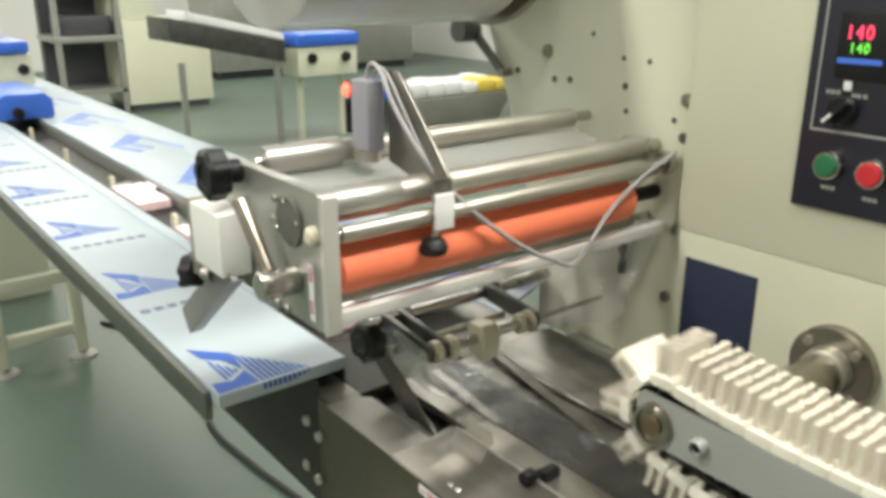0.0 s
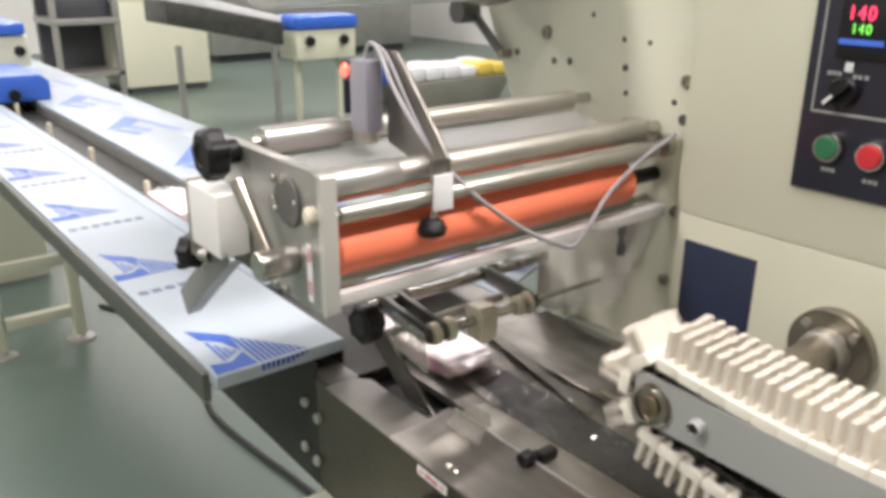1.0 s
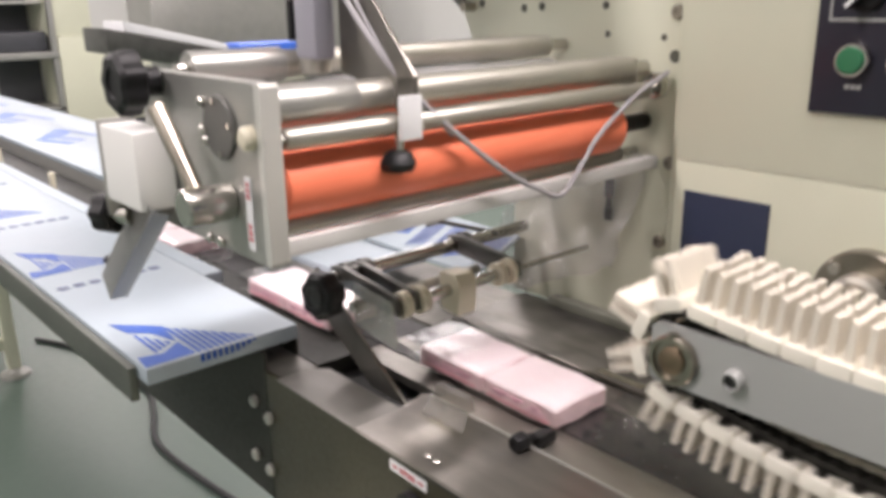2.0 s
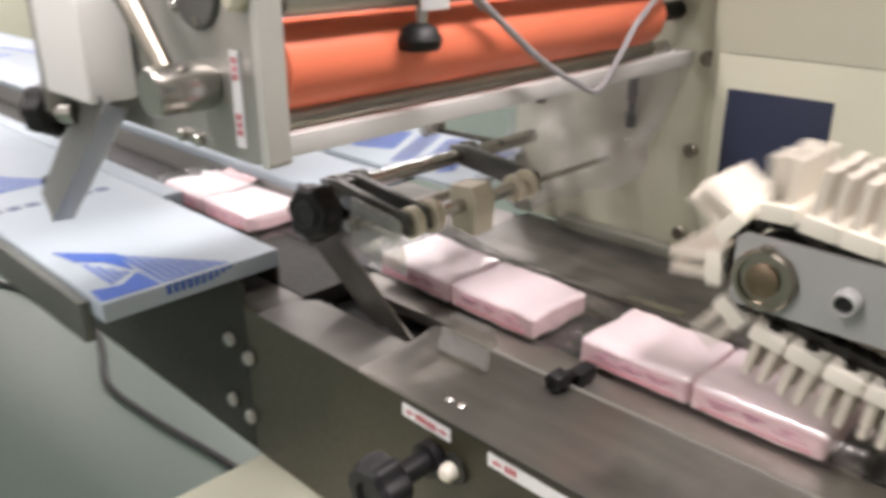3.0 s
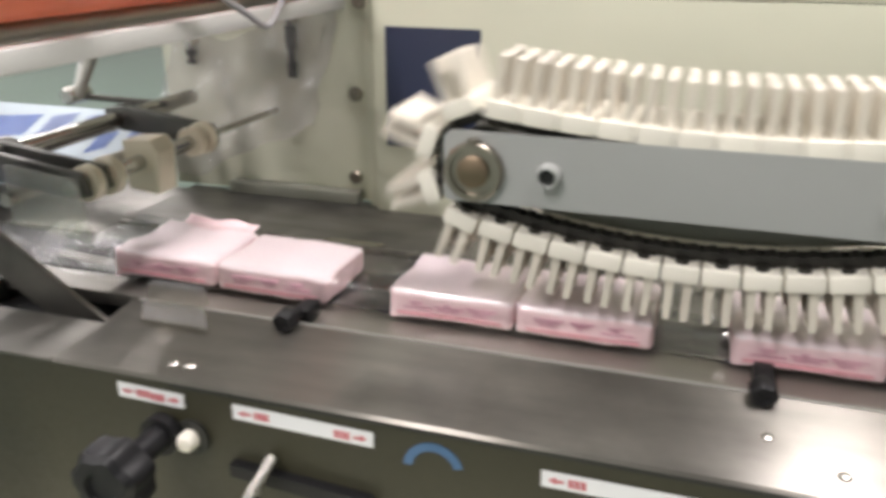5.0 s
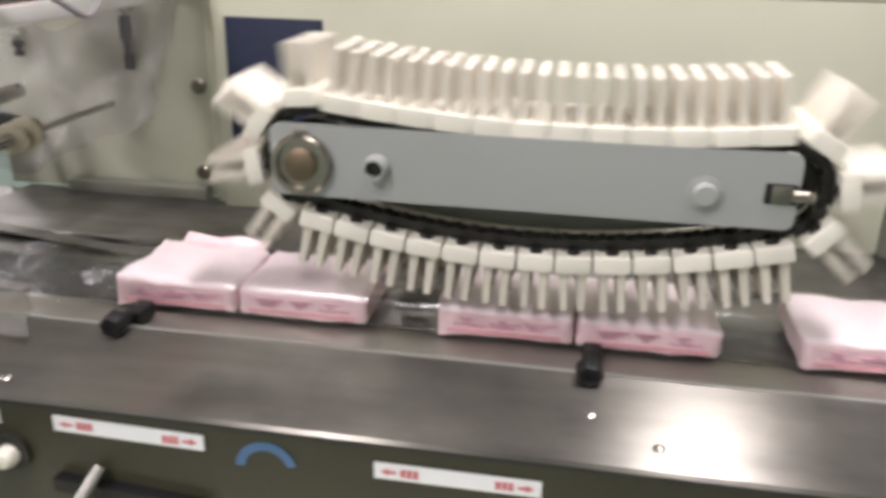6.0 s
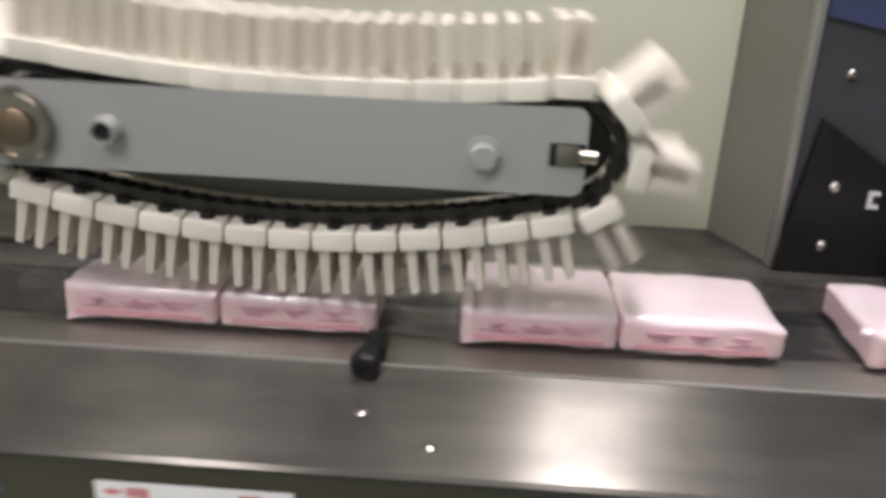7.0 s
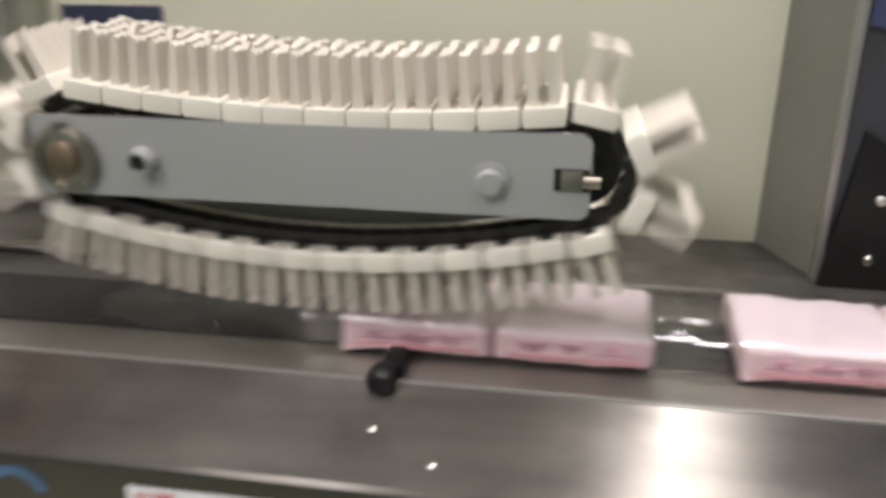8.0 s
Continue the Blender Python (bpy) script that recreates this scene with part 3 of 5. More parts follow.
for bx, bz, m, nm in ((-0.3535, 1.1435, GREEN_BTN, "green push button in a chrome bezel"), (-0.311, 1.142, RED_BTN, "red push button in a chrome bezel")):
    bz_ = part("push_button_bezel", turned(B(), (bx, F, bz), (0, -1, 0), [(0, 0.0150), (0.005, 0.0150), (0.008, 0.0135), (0.008, 0.012), (0.004, 0.0119), (0.004, 0.001)]), CHROME, cp)
    part("push_button", turned(B(), (bx, F - 0.0042, bz), (0, -1, 0), [(0, 0.0116), (0.006, 0.0114), (0.0072, 0.0098), (0.0075, 0.001)]), m, cp, nm)

# ---- support arm of the brush conveyor ----
sa = thing("support_arm", (-0.318, WALL, 0.93), "dark steel support arm with a bolted round flange", "support arm")
part("flange", turned(B(), (-0.318, WALL - 0.0005, 0.936), (0, -1, 0), [(0, 0.045), (0.011, 0.045), (0.013, 0.043), (0.013, 0.020)], 40), BEARING, sa)
part("hub", turned(B(), (-0.318, WALL - 0.0138, 0.936), (0, -1, 0), [(0, 0.026), (0.016, 0.025), (0.018, 0.022)], 36), CHROME_DULL, sa)
part("tube", cyl(B(), (-0.318, WALL - 0.032, 0.936), (-0.318, 0.672, 0.936), 0.0205, 32), BEARING, sa)
for i in range(4):
    a = radians(45 + 90 * i)
    part("bolt", cyl(B(), (-0.318 + 0.035 * math.cos(a), WALL - 0.0135, 0.936 + 0.035 * math.sin(a)), (-0.318 + 0.035 * math.cos(a), WALL - 0.019, 0.936 + 0.035 * math.sin(a)), 0.005, 10), CHROME_DULL, sa)

# ---- sealing jaw housing past the lane ----
jw = thing("jaw_housing", (0.30, 0.75, 0.82), "black and slate plated sealing jaw housing with bolt heads", "machine housing")
part("black_plate", prism(B(), [(0.119, 0.8197), (0.126, 0.875), (0.134, 0.936), (0.186, 0.902), (0.42, 0.892), (0.42, 0.8197)], "y", 0.746, 0.7545, 0.001), JAW, jw)
part("slate_plate", prism(B(), [(0.123, 0.8197), (0.123, 1.30), (0.80, 1.30), (0.80, 0.8197)], "y", 0.7560, 0.7630, 0.0008), JAW_BOX, jw)
part("edge_strip", box(B(), 0.1165, 0.1222, 0.752, 0.7625, 0.8197, 1.30, 0.0008), PLATE, jw)
part("blue_cover", prism(B(), [(0.1235, 1.006), (0.1235, 1.30), (0.60, 1.30), (0.60, 0.93), (0.165, 0.998)], "y", 0.7500, 0.7555, 0.0008), JAW_BLUE, jw, "slate blue cover plate")
part("inner_block", box(B(), 0.200, 0.55, 0.690, 0.7445, 0.8225, 0.868, 0.004), JAW, jw)
part("front_block", box(B(), 0.225, 0.55, 0.50, 0.58, 0.8225, 0.90, 0.006), JAW, jw)
part("bridge", box(B(), 0.24, 0.55, 0.50, 0.7445, 0.905, 0.99, 0.006), JAW_BOX, jw)
part("sensor_mark", prism(B(), [(0.176, 0.873), (0.176, 0.886), (0.184, 0.886), (0.184, 0.883), (0.179, 0.883), (0.179, 0.876), (0.184, 0.876), (0.184, 0.873)], "y", 0.7445, 0.7458), LABEL, jw, "pale bracket-shaped mark")
for kx, kz, ky in ((0.150, 0.888, 0.746), (0.150, 0.843, 0.746), (0.149, 0.967, 0.756)):
    part("bolt", turned(B(), (kx, ky - 0.0002, kz), (0, -1, 0), [(0, 0.0042), (0.003, 0.0042), (0.0045, 0.0026), (0.0046, 0.0005)], 12), CHROME, jw)

# ---- film roller frame ----
rf = thing("film_roller_unit", (-0.63, 0.60, 1.0), "grey plate frame carrying steel film rollers and an orange roller", "roller unit")
part("front_plate", ring_plate(B(), -0.742, -0.5500, 1.0180, 1.1465, 0.360, 0.372, 0.008), PLATE, rf)
part("plate_edge", ring_plate(B(), -0.5495, -0.5420, 1.0180, 1.1465, 0.3585, 0.3735, 0.0035), PLATE_EDGE, rf, "bright milled plate edge")
part("lower_bar", box(B(), -0.575, -0.5605, 0.3740, 0.853, 1.0165, 1.0300, 0.002), BAR_PAINT, rf, "white painted cross bar")
part("rear_bar", box(B(), -0.735, -0.720, 0.3725, 0.853, 1.012, 1.035, 0.002), PLATE, rf)
ROLL = ((-0.700, 1.1455, 0.0120, 0.373, 0.853, CHROME_DULL, "guide_roller"), (-0.586, 1.1240, 0.0145, 0.373, 0.853, CHROME_DULL, "guide_roller"),
        (-0.560, 1.1040, 0.0082, 0.373, 0.853, CHROME_DULL, "guide_roller"), (-0.592, 1.0330, 0.0085, 0.373, 0.853, CHROME_DULL, "nip_roller"))
for x, z, r, y0, y1, m, nm in ROLL:
    ro = part(nm, turned(B(), (x, y0 + 0.012, z), (0, 1, 0), [(0, r * 0.85), (0.002, r), (y1 - y0 - 0.045, r), (y1 - y0 - 0.043, r * 0.85)], 32), m, rf)
    part("axle", cyl(B(), (x, y0 - 0.0005, z), (x, y1, z), r * 0.55, 16), CHROME, ro)
part("sleeve", turned(B(), (-0.586, 0.383, 1.1240), (0, 1, 0), [(0, 0.0150), (0.002, 0.0162), (0.078, 0.0162), (0.080, 0.0150)], 32), PLATE, rf, "bright end sleeve")
part("sleeve", turned(B(), (-0.700, 0.383, 1.1455), (0, 1, 0), [(0, 0.0145), (0.002, 0.0150), (0.085, 0.0150), (0.087, 0.0125)], 32), PLATE, rf, "bright end sleeve")
orr = part("rubber_roller", turned(B(), (-0.582, 0.384, 1.0665), (0, 1, 0), [(0, 0.0225), (0.003, 0.0262), (0.402, 0.0262), (0.406, 0.0235), (0.408, 0.012)], 40), ORANGE, rf, "orange rubber-covered roller")
part("axle", cyl(B(), (-0.582, 0.3725, 1.0665), (-0.582, 0.853, 1.0665), 0.009, 16), BLACK, orr)
part("clamp_collar", box(B(), -0.610, -0.580, 0.815, 0.835, 1.108, 1.136, 0.004), CHROME_DULL, rf, "worn clamp collar")
part("collar_ring", turned(B(), (-0.560, 0.832, 1.107), (0, 1, 0), [(0, 0.0125), (0.003, 0.014), (0.012, 0.014), (0.015, 0.0125)], 24), CHROME, rf)
dc = part("cover_disc", turned(B(), (-0.603, 0.3597, 1.1115), (0, -1, 0), [(0, 0.0235), (0.002, 0.0235), (0.003, 0.0225), (0.003, 0.001)], 36), COVER, rf, "dark round cover disc")
for i in range(4):
    a = radians(10 + 90 * i)
    part("screw", cyl(B(), (-0.603 + 0.019 * math.cos(a), 0.3567, 1.1115 + 0.019 * math.sin(a)), (-0.603 + 0.019 * math.cos(a), 0.3552, 1.1115 + 0.019 * math.sin(a)), 0.0026, 10), CHROME, dc)
part("boss", turned(B(), (-0.5580, 0.3597, 1.1090), (0, -1, 0), [(0, 0.0085), (0.006, 0.0085), (0.0085, 0.006), (0.009, 0.001)], 16), IVORY, rf)
for sx, sz in ((-0.636, 1.0225), (-0.617, 1.0225), (-0.628, 1.128), (-0.630, 1.108), (-0.626, 1.100)):
    part("screw", turned(B(), (sx, 0.3597, sz), (0, -1, 0), [(0, 0.0042), (0.003, 0.0042), (0.004, 0.003), (0.004, 0.0005)], 12), CHROME, rf)
part("scale_label", box(B(), -0.5735, -0.5645, 0.3588, 0.3597, 1.026, 1.080), LABEL, rf, "narrow white sticker with red marks")
for q in range(2):
    for w in range(3):
        z = 1.033 + q * 0.031 + w * 0.0045
        part("mark", box(B(), -0.5715, -0.5665, 0.3583, 0.3587, z, z + 0.0033), RED_INK, rf)
hub = part("handle_hub", turned(B(), (-0.598, 0.3597, 1.058), (0, -1, 0), [(0, 0.0125), (0.003, 0.0140), (0.036, 0.0140), (0.0375, 0.0125), (0.0375, 0.001)], 32), CHROME, rf)
part("handle_rod", cyl(B(), (-0.602, 0.336, 1.066), (-0.650, 0.333, 1.124), 0.0060, 18, 0.0072), BEARING, hub)
tk = part("tension_knob", lobed(B(), (-0.708, 0.345, 1.1385), (0, -1, 0), 0.0270, 0.022), BLACK, rf)
part("stem", cyl(B(), (-0.708, 0.3597, 1.1385), (-0.708, 0.343, 1.1385), 0.012, 20), BLACK, tk)
mb = part("motor_box", box(B(), -0.761, -0.688, 0.326, 0.3590, 1.037, 1.1020, 0.004), WHITE, rf, "white painted box")
part("end_cap", box(B(), -0.7660, -0.7613, 0.326, 0.3590, 1.022, 1.1050, 0.001), PLATE, mb)
for q in range(3):
    part("screw", cyl(B(), (-0.7661, 0.343, 1.042 + q * 0.022), (-0.7690, 0.343, 1.042 + q * 0.022), 0.003, 10), CHROME, mb)
bk = part("box_knob", lobed(B(), (-0.770, 0.336, 1.021), (-1, -0.5, 0), 0.0195, 0.020), BLACK, rf)
part("stem", cyl(B(), (-0.754, 0.343, 1.021), (-0.772, 0.334, 1.021), 0.009, 16), CHROME, bk)
fl = B()
slope = Vector((0.195, -0.022, 0.132))
low = [Vector(p) for p in ((-0.925, 0.364, 0.918), (-0.866, 0.350, 0.909), (-0.893, 0.377, 0.898))]
fv = [fl.verts.new(p + slope * q) for q in (0, 1) for p in low]
fl.faces.new((fv[0], fv[1], fv[4], fv[3]))
fl.faces.new((fv[1], fv[2], fv[5], fv[4]))
bmesh.ops.solidify(fl, geom=fl.faces[:], thickness=0.0015)
part("deflector", fl, PLATE, rf, "bent bright steel deflector")

solid("film_web", sheet(12, 30, lambda u, v: crumple((-0.699 + 0.100 * u, 0.395 + 0.43 * v, 1.1325 - 0.016 * u - 0.003 * math.sin(3.1 * u)), 12, 0.0025)),
      WEB, "stretched clear film between the guide rollers", "plastic film", smooth=60)

# photo sensor on its bracket
ps = thing("photo_sensor", (-0.62, 0.49, 1.13), "grey photo sensor with a lit red lamp on a steel bracket", "sensor")
part("case", box(B(), -0.684, -0.652, 0.476, 0.497, 1.150, 1.222, 0.004), SENSOR_GREY, ps)
part("lens_tube", cyl(B(), (-0.669, 0.486, 1.1505), (-0.669, 0.486, 1.1385), 0.0135, 24), CHROME_DULL, ps)
part("dial_strip", box(B(), -0.696, -0.6885, 0.476, 0.488, 1.165, 1.200, 0.002), BLACK, ps)
part("lamp", turned(B(), (-0.6905, 0.480, 1.2095), (-0.6, -1, 0.2), [(0, 0.0075), (0.004, 0.0075), (0.007, 0.004), (0.0075, 0.0005)], 16), LED_RED, ps, "lit red lamp")
part("lamp_seat", box(B(), -0.698, -0.6845, 0.4765, 0.489, 1.2015, 1.218, 0.001), BLACK, ps)
part("bracket", prism(B(), [(-0.648, 1.140), (-0.648, 1.232), (-0.630, 1.232), (-0.549, 1.141), (-0.549, 1.118), (-0.556, 1.118)], "y", 0.498, 0.502, 0.0006), STEEL, ps, "triangular sheet steel bracket")
part("bracket_flange", box(B(), -0.5525, -0.5485, 0.4800, 0.4975, 1.118, 1.141, 0.0008), STEEL, ps)
part("tag", box(B(), -0.5483, -0.5440, 0.4800, 0.5010, 1.0935, 1.1275, 0.0008), LABEL, ps, "white tag")
part("stem", cyl(B(), (-0.551, 0.486, 1.1175), (-0.551, 0.482, 1.083), 0.004, 14), CHROME, ps)
part("knob", turned(B(), (-0.551, 0.481, 1.086), (0, 0, -1), [(0, 0.006), (0.003, 0.011), (0.010, 0.0145), (0.016, 0.0125), (0.017, 0.002)], 24), BLACK, ps)
sc = thing("sensor_cable", (-0.57, 0.67, 1.02), "grey signal cable hanging in a loose loop", "cable")
part("sheath", tube(B(), [(-0.668, 0.486, 1.221), (-0.664, 0.488, 1.236), (-0.648, 0.489, 1.232), (-0.618, 0.489, 1.193), (-0.573, 0.500, 1.141), (-0.551, 0.540, 1.094), (-0.548, 0.600, 1.051), (-0.545, 0.640, 1.030), (-0.545, 0.672, 1.019), (-0.545, 0.700, 1.043), (-0.548, 0.730, 1.069), (-0.552, 0.790, 1.100), (-0.551, 0.846, 1.121)], 0.0025), CABLE_GREY, sc)
part("second_core", tube(B(), [(-0.664, 0.490, 1.221), (-0.655, 0.494, 1.234), (-0.636, 0.494, 1.222), (-0.605, 0.495, 1.182), (-0.570, 0.503, 1.135), (-0.553, 0.541, 1.090)], 0.0018), CABLE_GREY, sc)

# reel of clear film above the rollers
rl = thing("film_reel", (-0.78, 0.60, 1.28), "large roll of clear wrapping film on a dark core", "film reel")
part("roll", turned(B(), (-0.845, 0.465, 1.410), (0, 1, 0), [(0, 0.05), (0.0005, 0.143), (0.004, 0.148), (0.30, 0.148), (0.304, 0.144), (0.3045, 0.05)], 56), REEL_FILM, rl)
part("end_flange", turned(B(), (-0.845, 0.785, 1.410), (0, 1, 0), [(0, 0.04), (0.002, 0.152), (0.012, 0.154), (0.014, 0.148), (0.05, 0.05)], 48), BEARING, rl, "dark steel end flange")
part("core", cyl(B(), (-0.845, 0.37, 1.410), (-0.845, 0.853, 1.410), 0.03, 24), BEARING, rl)
al = thing("dancer_arm", (-0.87, 0.84, 1.2), "dark steel dancer arm beside the film reel", "arm")
part("arm", prism(B(), [(-0.930, 1.238), (-0.922, 1.248), (-0.852, 1.190), (-0.858, 1.182)], "y", 0.838, 0.846, 0.001), COVER, al)
part("roller_end", cyl(B(), (-0.930, 0.848, 1.244), (-0.930, 0.815, 1.244), 0.017, 24), COVER, al)
part("pin", cyl(B(), (-0.857, 0.8548, 1.188), (-0.857, 0.836, 1.188), 0.006, 16), BEARING, al)

# ---- film clamp over the lane entry ----
cl = thing("film_clamp", (-0.66, 0.6, 0.90), "steel film clamp with ivory rollers and a black knob", "clamp")
part("rear_rod", cyl(B(), (-0.710, 0.497, 0.931), (-0.710, 0.800, 0.931), 0.0072, 24), CHROME_ROD, cl)
part("upper_rod", cyl(B(), (-0.740, 0.55, 0.918), (-0.740, 0.80, 0.918), 0.0060, 20), CHROME_ROD, cl)
part("lower_rod", cyl(B(), (-0.672, 0.512, 0.912), (-0.672, 0.684, 0.912), 0.0052, 20), CHROME_DULL, cl)
part("front_rod", cyl(B(), (-0.622, 0.520, 0.922), (-0.622, 0.695, 0.922), 0.0060, 20), CHROME_ROD, cl)
part("thin_rod", cyl(B(), (-0.622, 0.6955, 0.922), (-0.622, 0.812, 0.9205), 0.0030, 12), CHROME, cl)
for y, w in ((0.527, 0.0032), (0.549, 0.0032), (0.688, 0.0045)):
    a = part("arm", prism(B(), [(-0.722, 0.924), (-0.722, 0.940), (-0.700, 0.943), (-0.616, 0.932), (-0.612, 0.916), (-0.630, 0.914), (-0.700, 0.922)], "y", y - w, y + w, 0.001), CLAMP_GREY, cl)
    part("collar", turned(B(), (-0.710, y + w + 0.0005, 0.931), (0, 1, 0), [(0, 0.0125), (0.010, 0.0125), (0.012, 0.011)], 24), CLAMP_GREY, a)
part("carriage", box(B(), -0.722, -0.698, 0.5305, 0.5455, 0.918, 0.941, 0.002), CLAMP_GREY, cl)
part("guard", prism(B(), [(-0.672, 0.893), (-0.672, 0.936), (-0.614, 0.930), (-0.608, 0.886)], "y", 0.5160, 0.5195), ACRYLIC, cl, "clear guard plate")
for y, r, d in ((0.5330, 0.0130, 0.010), (0.5535, 0.0140, 0.010), (0.661, 0.0125, 0.008), (0.678, 0.0140, 0.006)):
    part("roller", turned(B(), (-0.622, y, 0.922), (0, 1, 0), [(0, r * 0.9), (0.001, r), (d - 0.001, r), (d, r * 0.9)], 24), IVORY, cl)
part("slider_block", prism(B(), [(-0.635, 0.900), (-0.637, 0.938), (-0.612, 0.940), (-0.606, 0.930), (-0.608, 0.897)], "y", 0.596, 0.620, 0.002), IVORY, cl)
part("strut", cyl(B(), (-0.722, 0.700, 1.0115), (-0.762, 0.700, 0.946), 0.0045, 14), CHROME_DULL, cl)
part("strut", cyl(B(), (-0.750, 0.716, 1.0115), (-0.776, 0.716, 0.946), 0.0040, 14), WHITE, cl)
part("strut_head", turned(B(), (-0.770, 0.693, 0.946), (0, 1, 0), [(0, 0.006), (0.002, 0.008), (0.026, 0.008), (0.028, 0.006)], 18), CHROME, cl)
part("strut_rod", cyl(B(), (-0.765, 0.708, 0.944), (-0.700, 0.745, 0.934), 0.0028, 12), CLAMP_GREY, cl)
ck = part("knob", lobed(B(), (-0.676, 0.492, 0.930), (0.15, -1, 0.1), 0.0245, 0.020), BLACK, cl)
part("cap", turned(B(), (-0.673, 0.4725, 0.932), (0.15, -1, 0.1), [(0, 0.0115), (0.002, 0.0115), (0.0026, 0.0095), (0.0012, 0.0085), (0.0012, 0.004), (0.002, 0.0003)], 24), RUBBER, ck)
part("stem", cyl(B(), (-0.675, 0.5035, 0.930), (-0.676, 0.488, 0.930), 0.010, 18), BLACK, ck)


solid("loose_film", sheet(26, 22, lambda u, v: crumple((-0.735 + 0.17 * u, 0.838 - 0.10 * v * (1 - 0.5 * u), 1.010 - 0.125 * v - 0.02 * math.sin(5 * u)), 28, 0.014)),
      FILM_MILKY, "crumpled clear film bunched beside the panel", "plastic film", smooth=60)
for vx, vz, ln in ((-0.619, 1.006, 0.052), (-0.737, 0.978, 0.016)):
    va = thing("air_valve", (vx, 0.845, vz), "small black air valve on the side panel", "valve", "air valves")
    part("head", turned(B(), (vx, 0.8545, vz), (0, -1, 0), [(0, 0.0055), (0.010, 0.0055), (0.013, 0.004), (0.0135, 0.0005)], 14), CHROME, va)
    part("body", turned(B(), (vx, 0.846, vz - 0.006), (0, 0, -1), [(0, 0.004), (0.001, 0.006), (ln * 0.45, 0.006), (ln * 0.5, 0.0038), (ln * 0.7, 0.0038), (ln * 0.72, 0.0056), (ln, 0.005)], 14), JAW, va)

# ---- infeed conveyor ----
inf = thing("infeed_conveyor", (-2.0, 0.6, 0.80), "long infeed conveyor with film-wrapped steel side plates", "conveyor")
part("front_plate", box(B(), -4.6, -0.792, 0.350, 0.522, 0.838, 0.8560, 0.0025), WRAP, inf, "white film-wrapped plate with blue printing")
part("front_rail", box(B(), -4.6, -0.815, 0.3405, 0.3495, 0.815, 0.8520, 0.0015), RAIL, inf)
part("side_panel", box(B(), -1.30, -0.7865, 0.474, 0.478, 0.655, 0.836, 0.001), DARKSTEEL, inf, "dull steel side panel")
part("side_panel_far", box(B(), -4.6, -1.3015, 0.474, 0.478, 0.72, 0.836, 0.001), DARKSTEEL, inf)
part("trough_floor", box(B(), -4.6, -0.7870, 0.4785, 0.5230, 0.790, 0.796), DARKSTEEL, inf)
part("end_filler", box(B(), -0.900, -0.7868, 0.4790, 0.600, 0.70, 0.785), DARKSTEEL, inf)
part("lane_floor", box(B(), -4.6, -0.757, 0.5235, 0.6840, 0.800, 0.8168, 0.001), DARKSTEEL, inf)
part("lane_wall", box(B(), -4.6, -0.90, 0.6565, 0.6600, 0.8170, 0.8455, 0.001), PLATE, inf)
part("front_lane_wall", box(B(), -4.6, -0.80, 0.5232, 0.5262, 0.8170, 0.8395, 0.001), STEEL, inf)
part("lane_edge", box(B(), -4.6, -1.02, 0.5225, 0.5480, 0.8400, 0.8565, 0.002), WRAP, inf)
part("rear_plate", box(B(), -4.6, -0.885, 0.6560, 0.838, 0.8460, 0.8580, 0.003), WRAP, inf, "white film-wrapped plate with blue printing")
part("rear_extension", box(B(), -4.6, -1.10, 0.8385, 0.935, 0.8385, 0.8580, 0.003), WRAP, inf, "white film-wrapped plate with blue printing")
part("rear_skirt", box(B(), -4.6, -1.10, 0.925, 0.931, 0.70, 0.8380, 0.001), DARKSTEEL, inf)
part("entry_floor", box(B(), -1.05, -0.757, 0.6895, 0.845, 0.806, 0.8165, 0.001), STEEL_WORN, inf)


def print_block(x, top, folded, shift=0.0):
    """One repeat of the printed pattern: two solid wedges, two sets of stripes and a line of marks; x is its right end."""
    def flat(name, pts, m=BLUE_INK):
        part(name, prism(B(), [(x + u, v + shift) for u, v in pts], "z", top, top + 0.0005), m, inf)
    flat("print", [(-0.138, 0.366), (-0.093, 0.408), (-0.043, 0.402), (-0.082, 0.390), (-0.100, 0.3715)])
    flat("print", [(-0.039, 0.402), (0.0, 0.404), (0.0, 0.352), (-0.028, 0.355), (-0.021, 0.379)])
    for i in range(4):
        v = 0.3735 + i * 0.0062
        flat("stripe", [(-0.090 + i * 0.013, v), (-0.086 + i * 0.013, v + 0.0034), (-0.030 - 0.004 * i, v + 0.0034), (-0.026 - 0.004 * i, v)])
    for i in range(10):
        v = 0.4070 + i * 0.0066
        u = -0.088 + i * 0.0090
        flat("stripe", [(u, v), (u + 0.006, v + 0.0038), (0.0, v + 0.0038), (0.0, v)])
        if folded:
            drop = 0.0095 - 0.0008 * max(0, i - 5) ** 1.5
            part("stripe", box(B(), x + 0.0042, x + 0.0047, v, v + 0.0038, top - 0.0005 - drop, top - 0.0012), BLUE_INK, inf)
    for i in range(7):
        v = 0.362 + i * 0.0195
        flat("mark", [(-0.306, v), (-0.306, v + 0.013), (-0.292, v + 0.0135), (-0.292, v + 0.0005)], SLATE_INK)


for i in range(8):
    print_block(-0.796 - i * 0.368, 0.8562, i == 0)
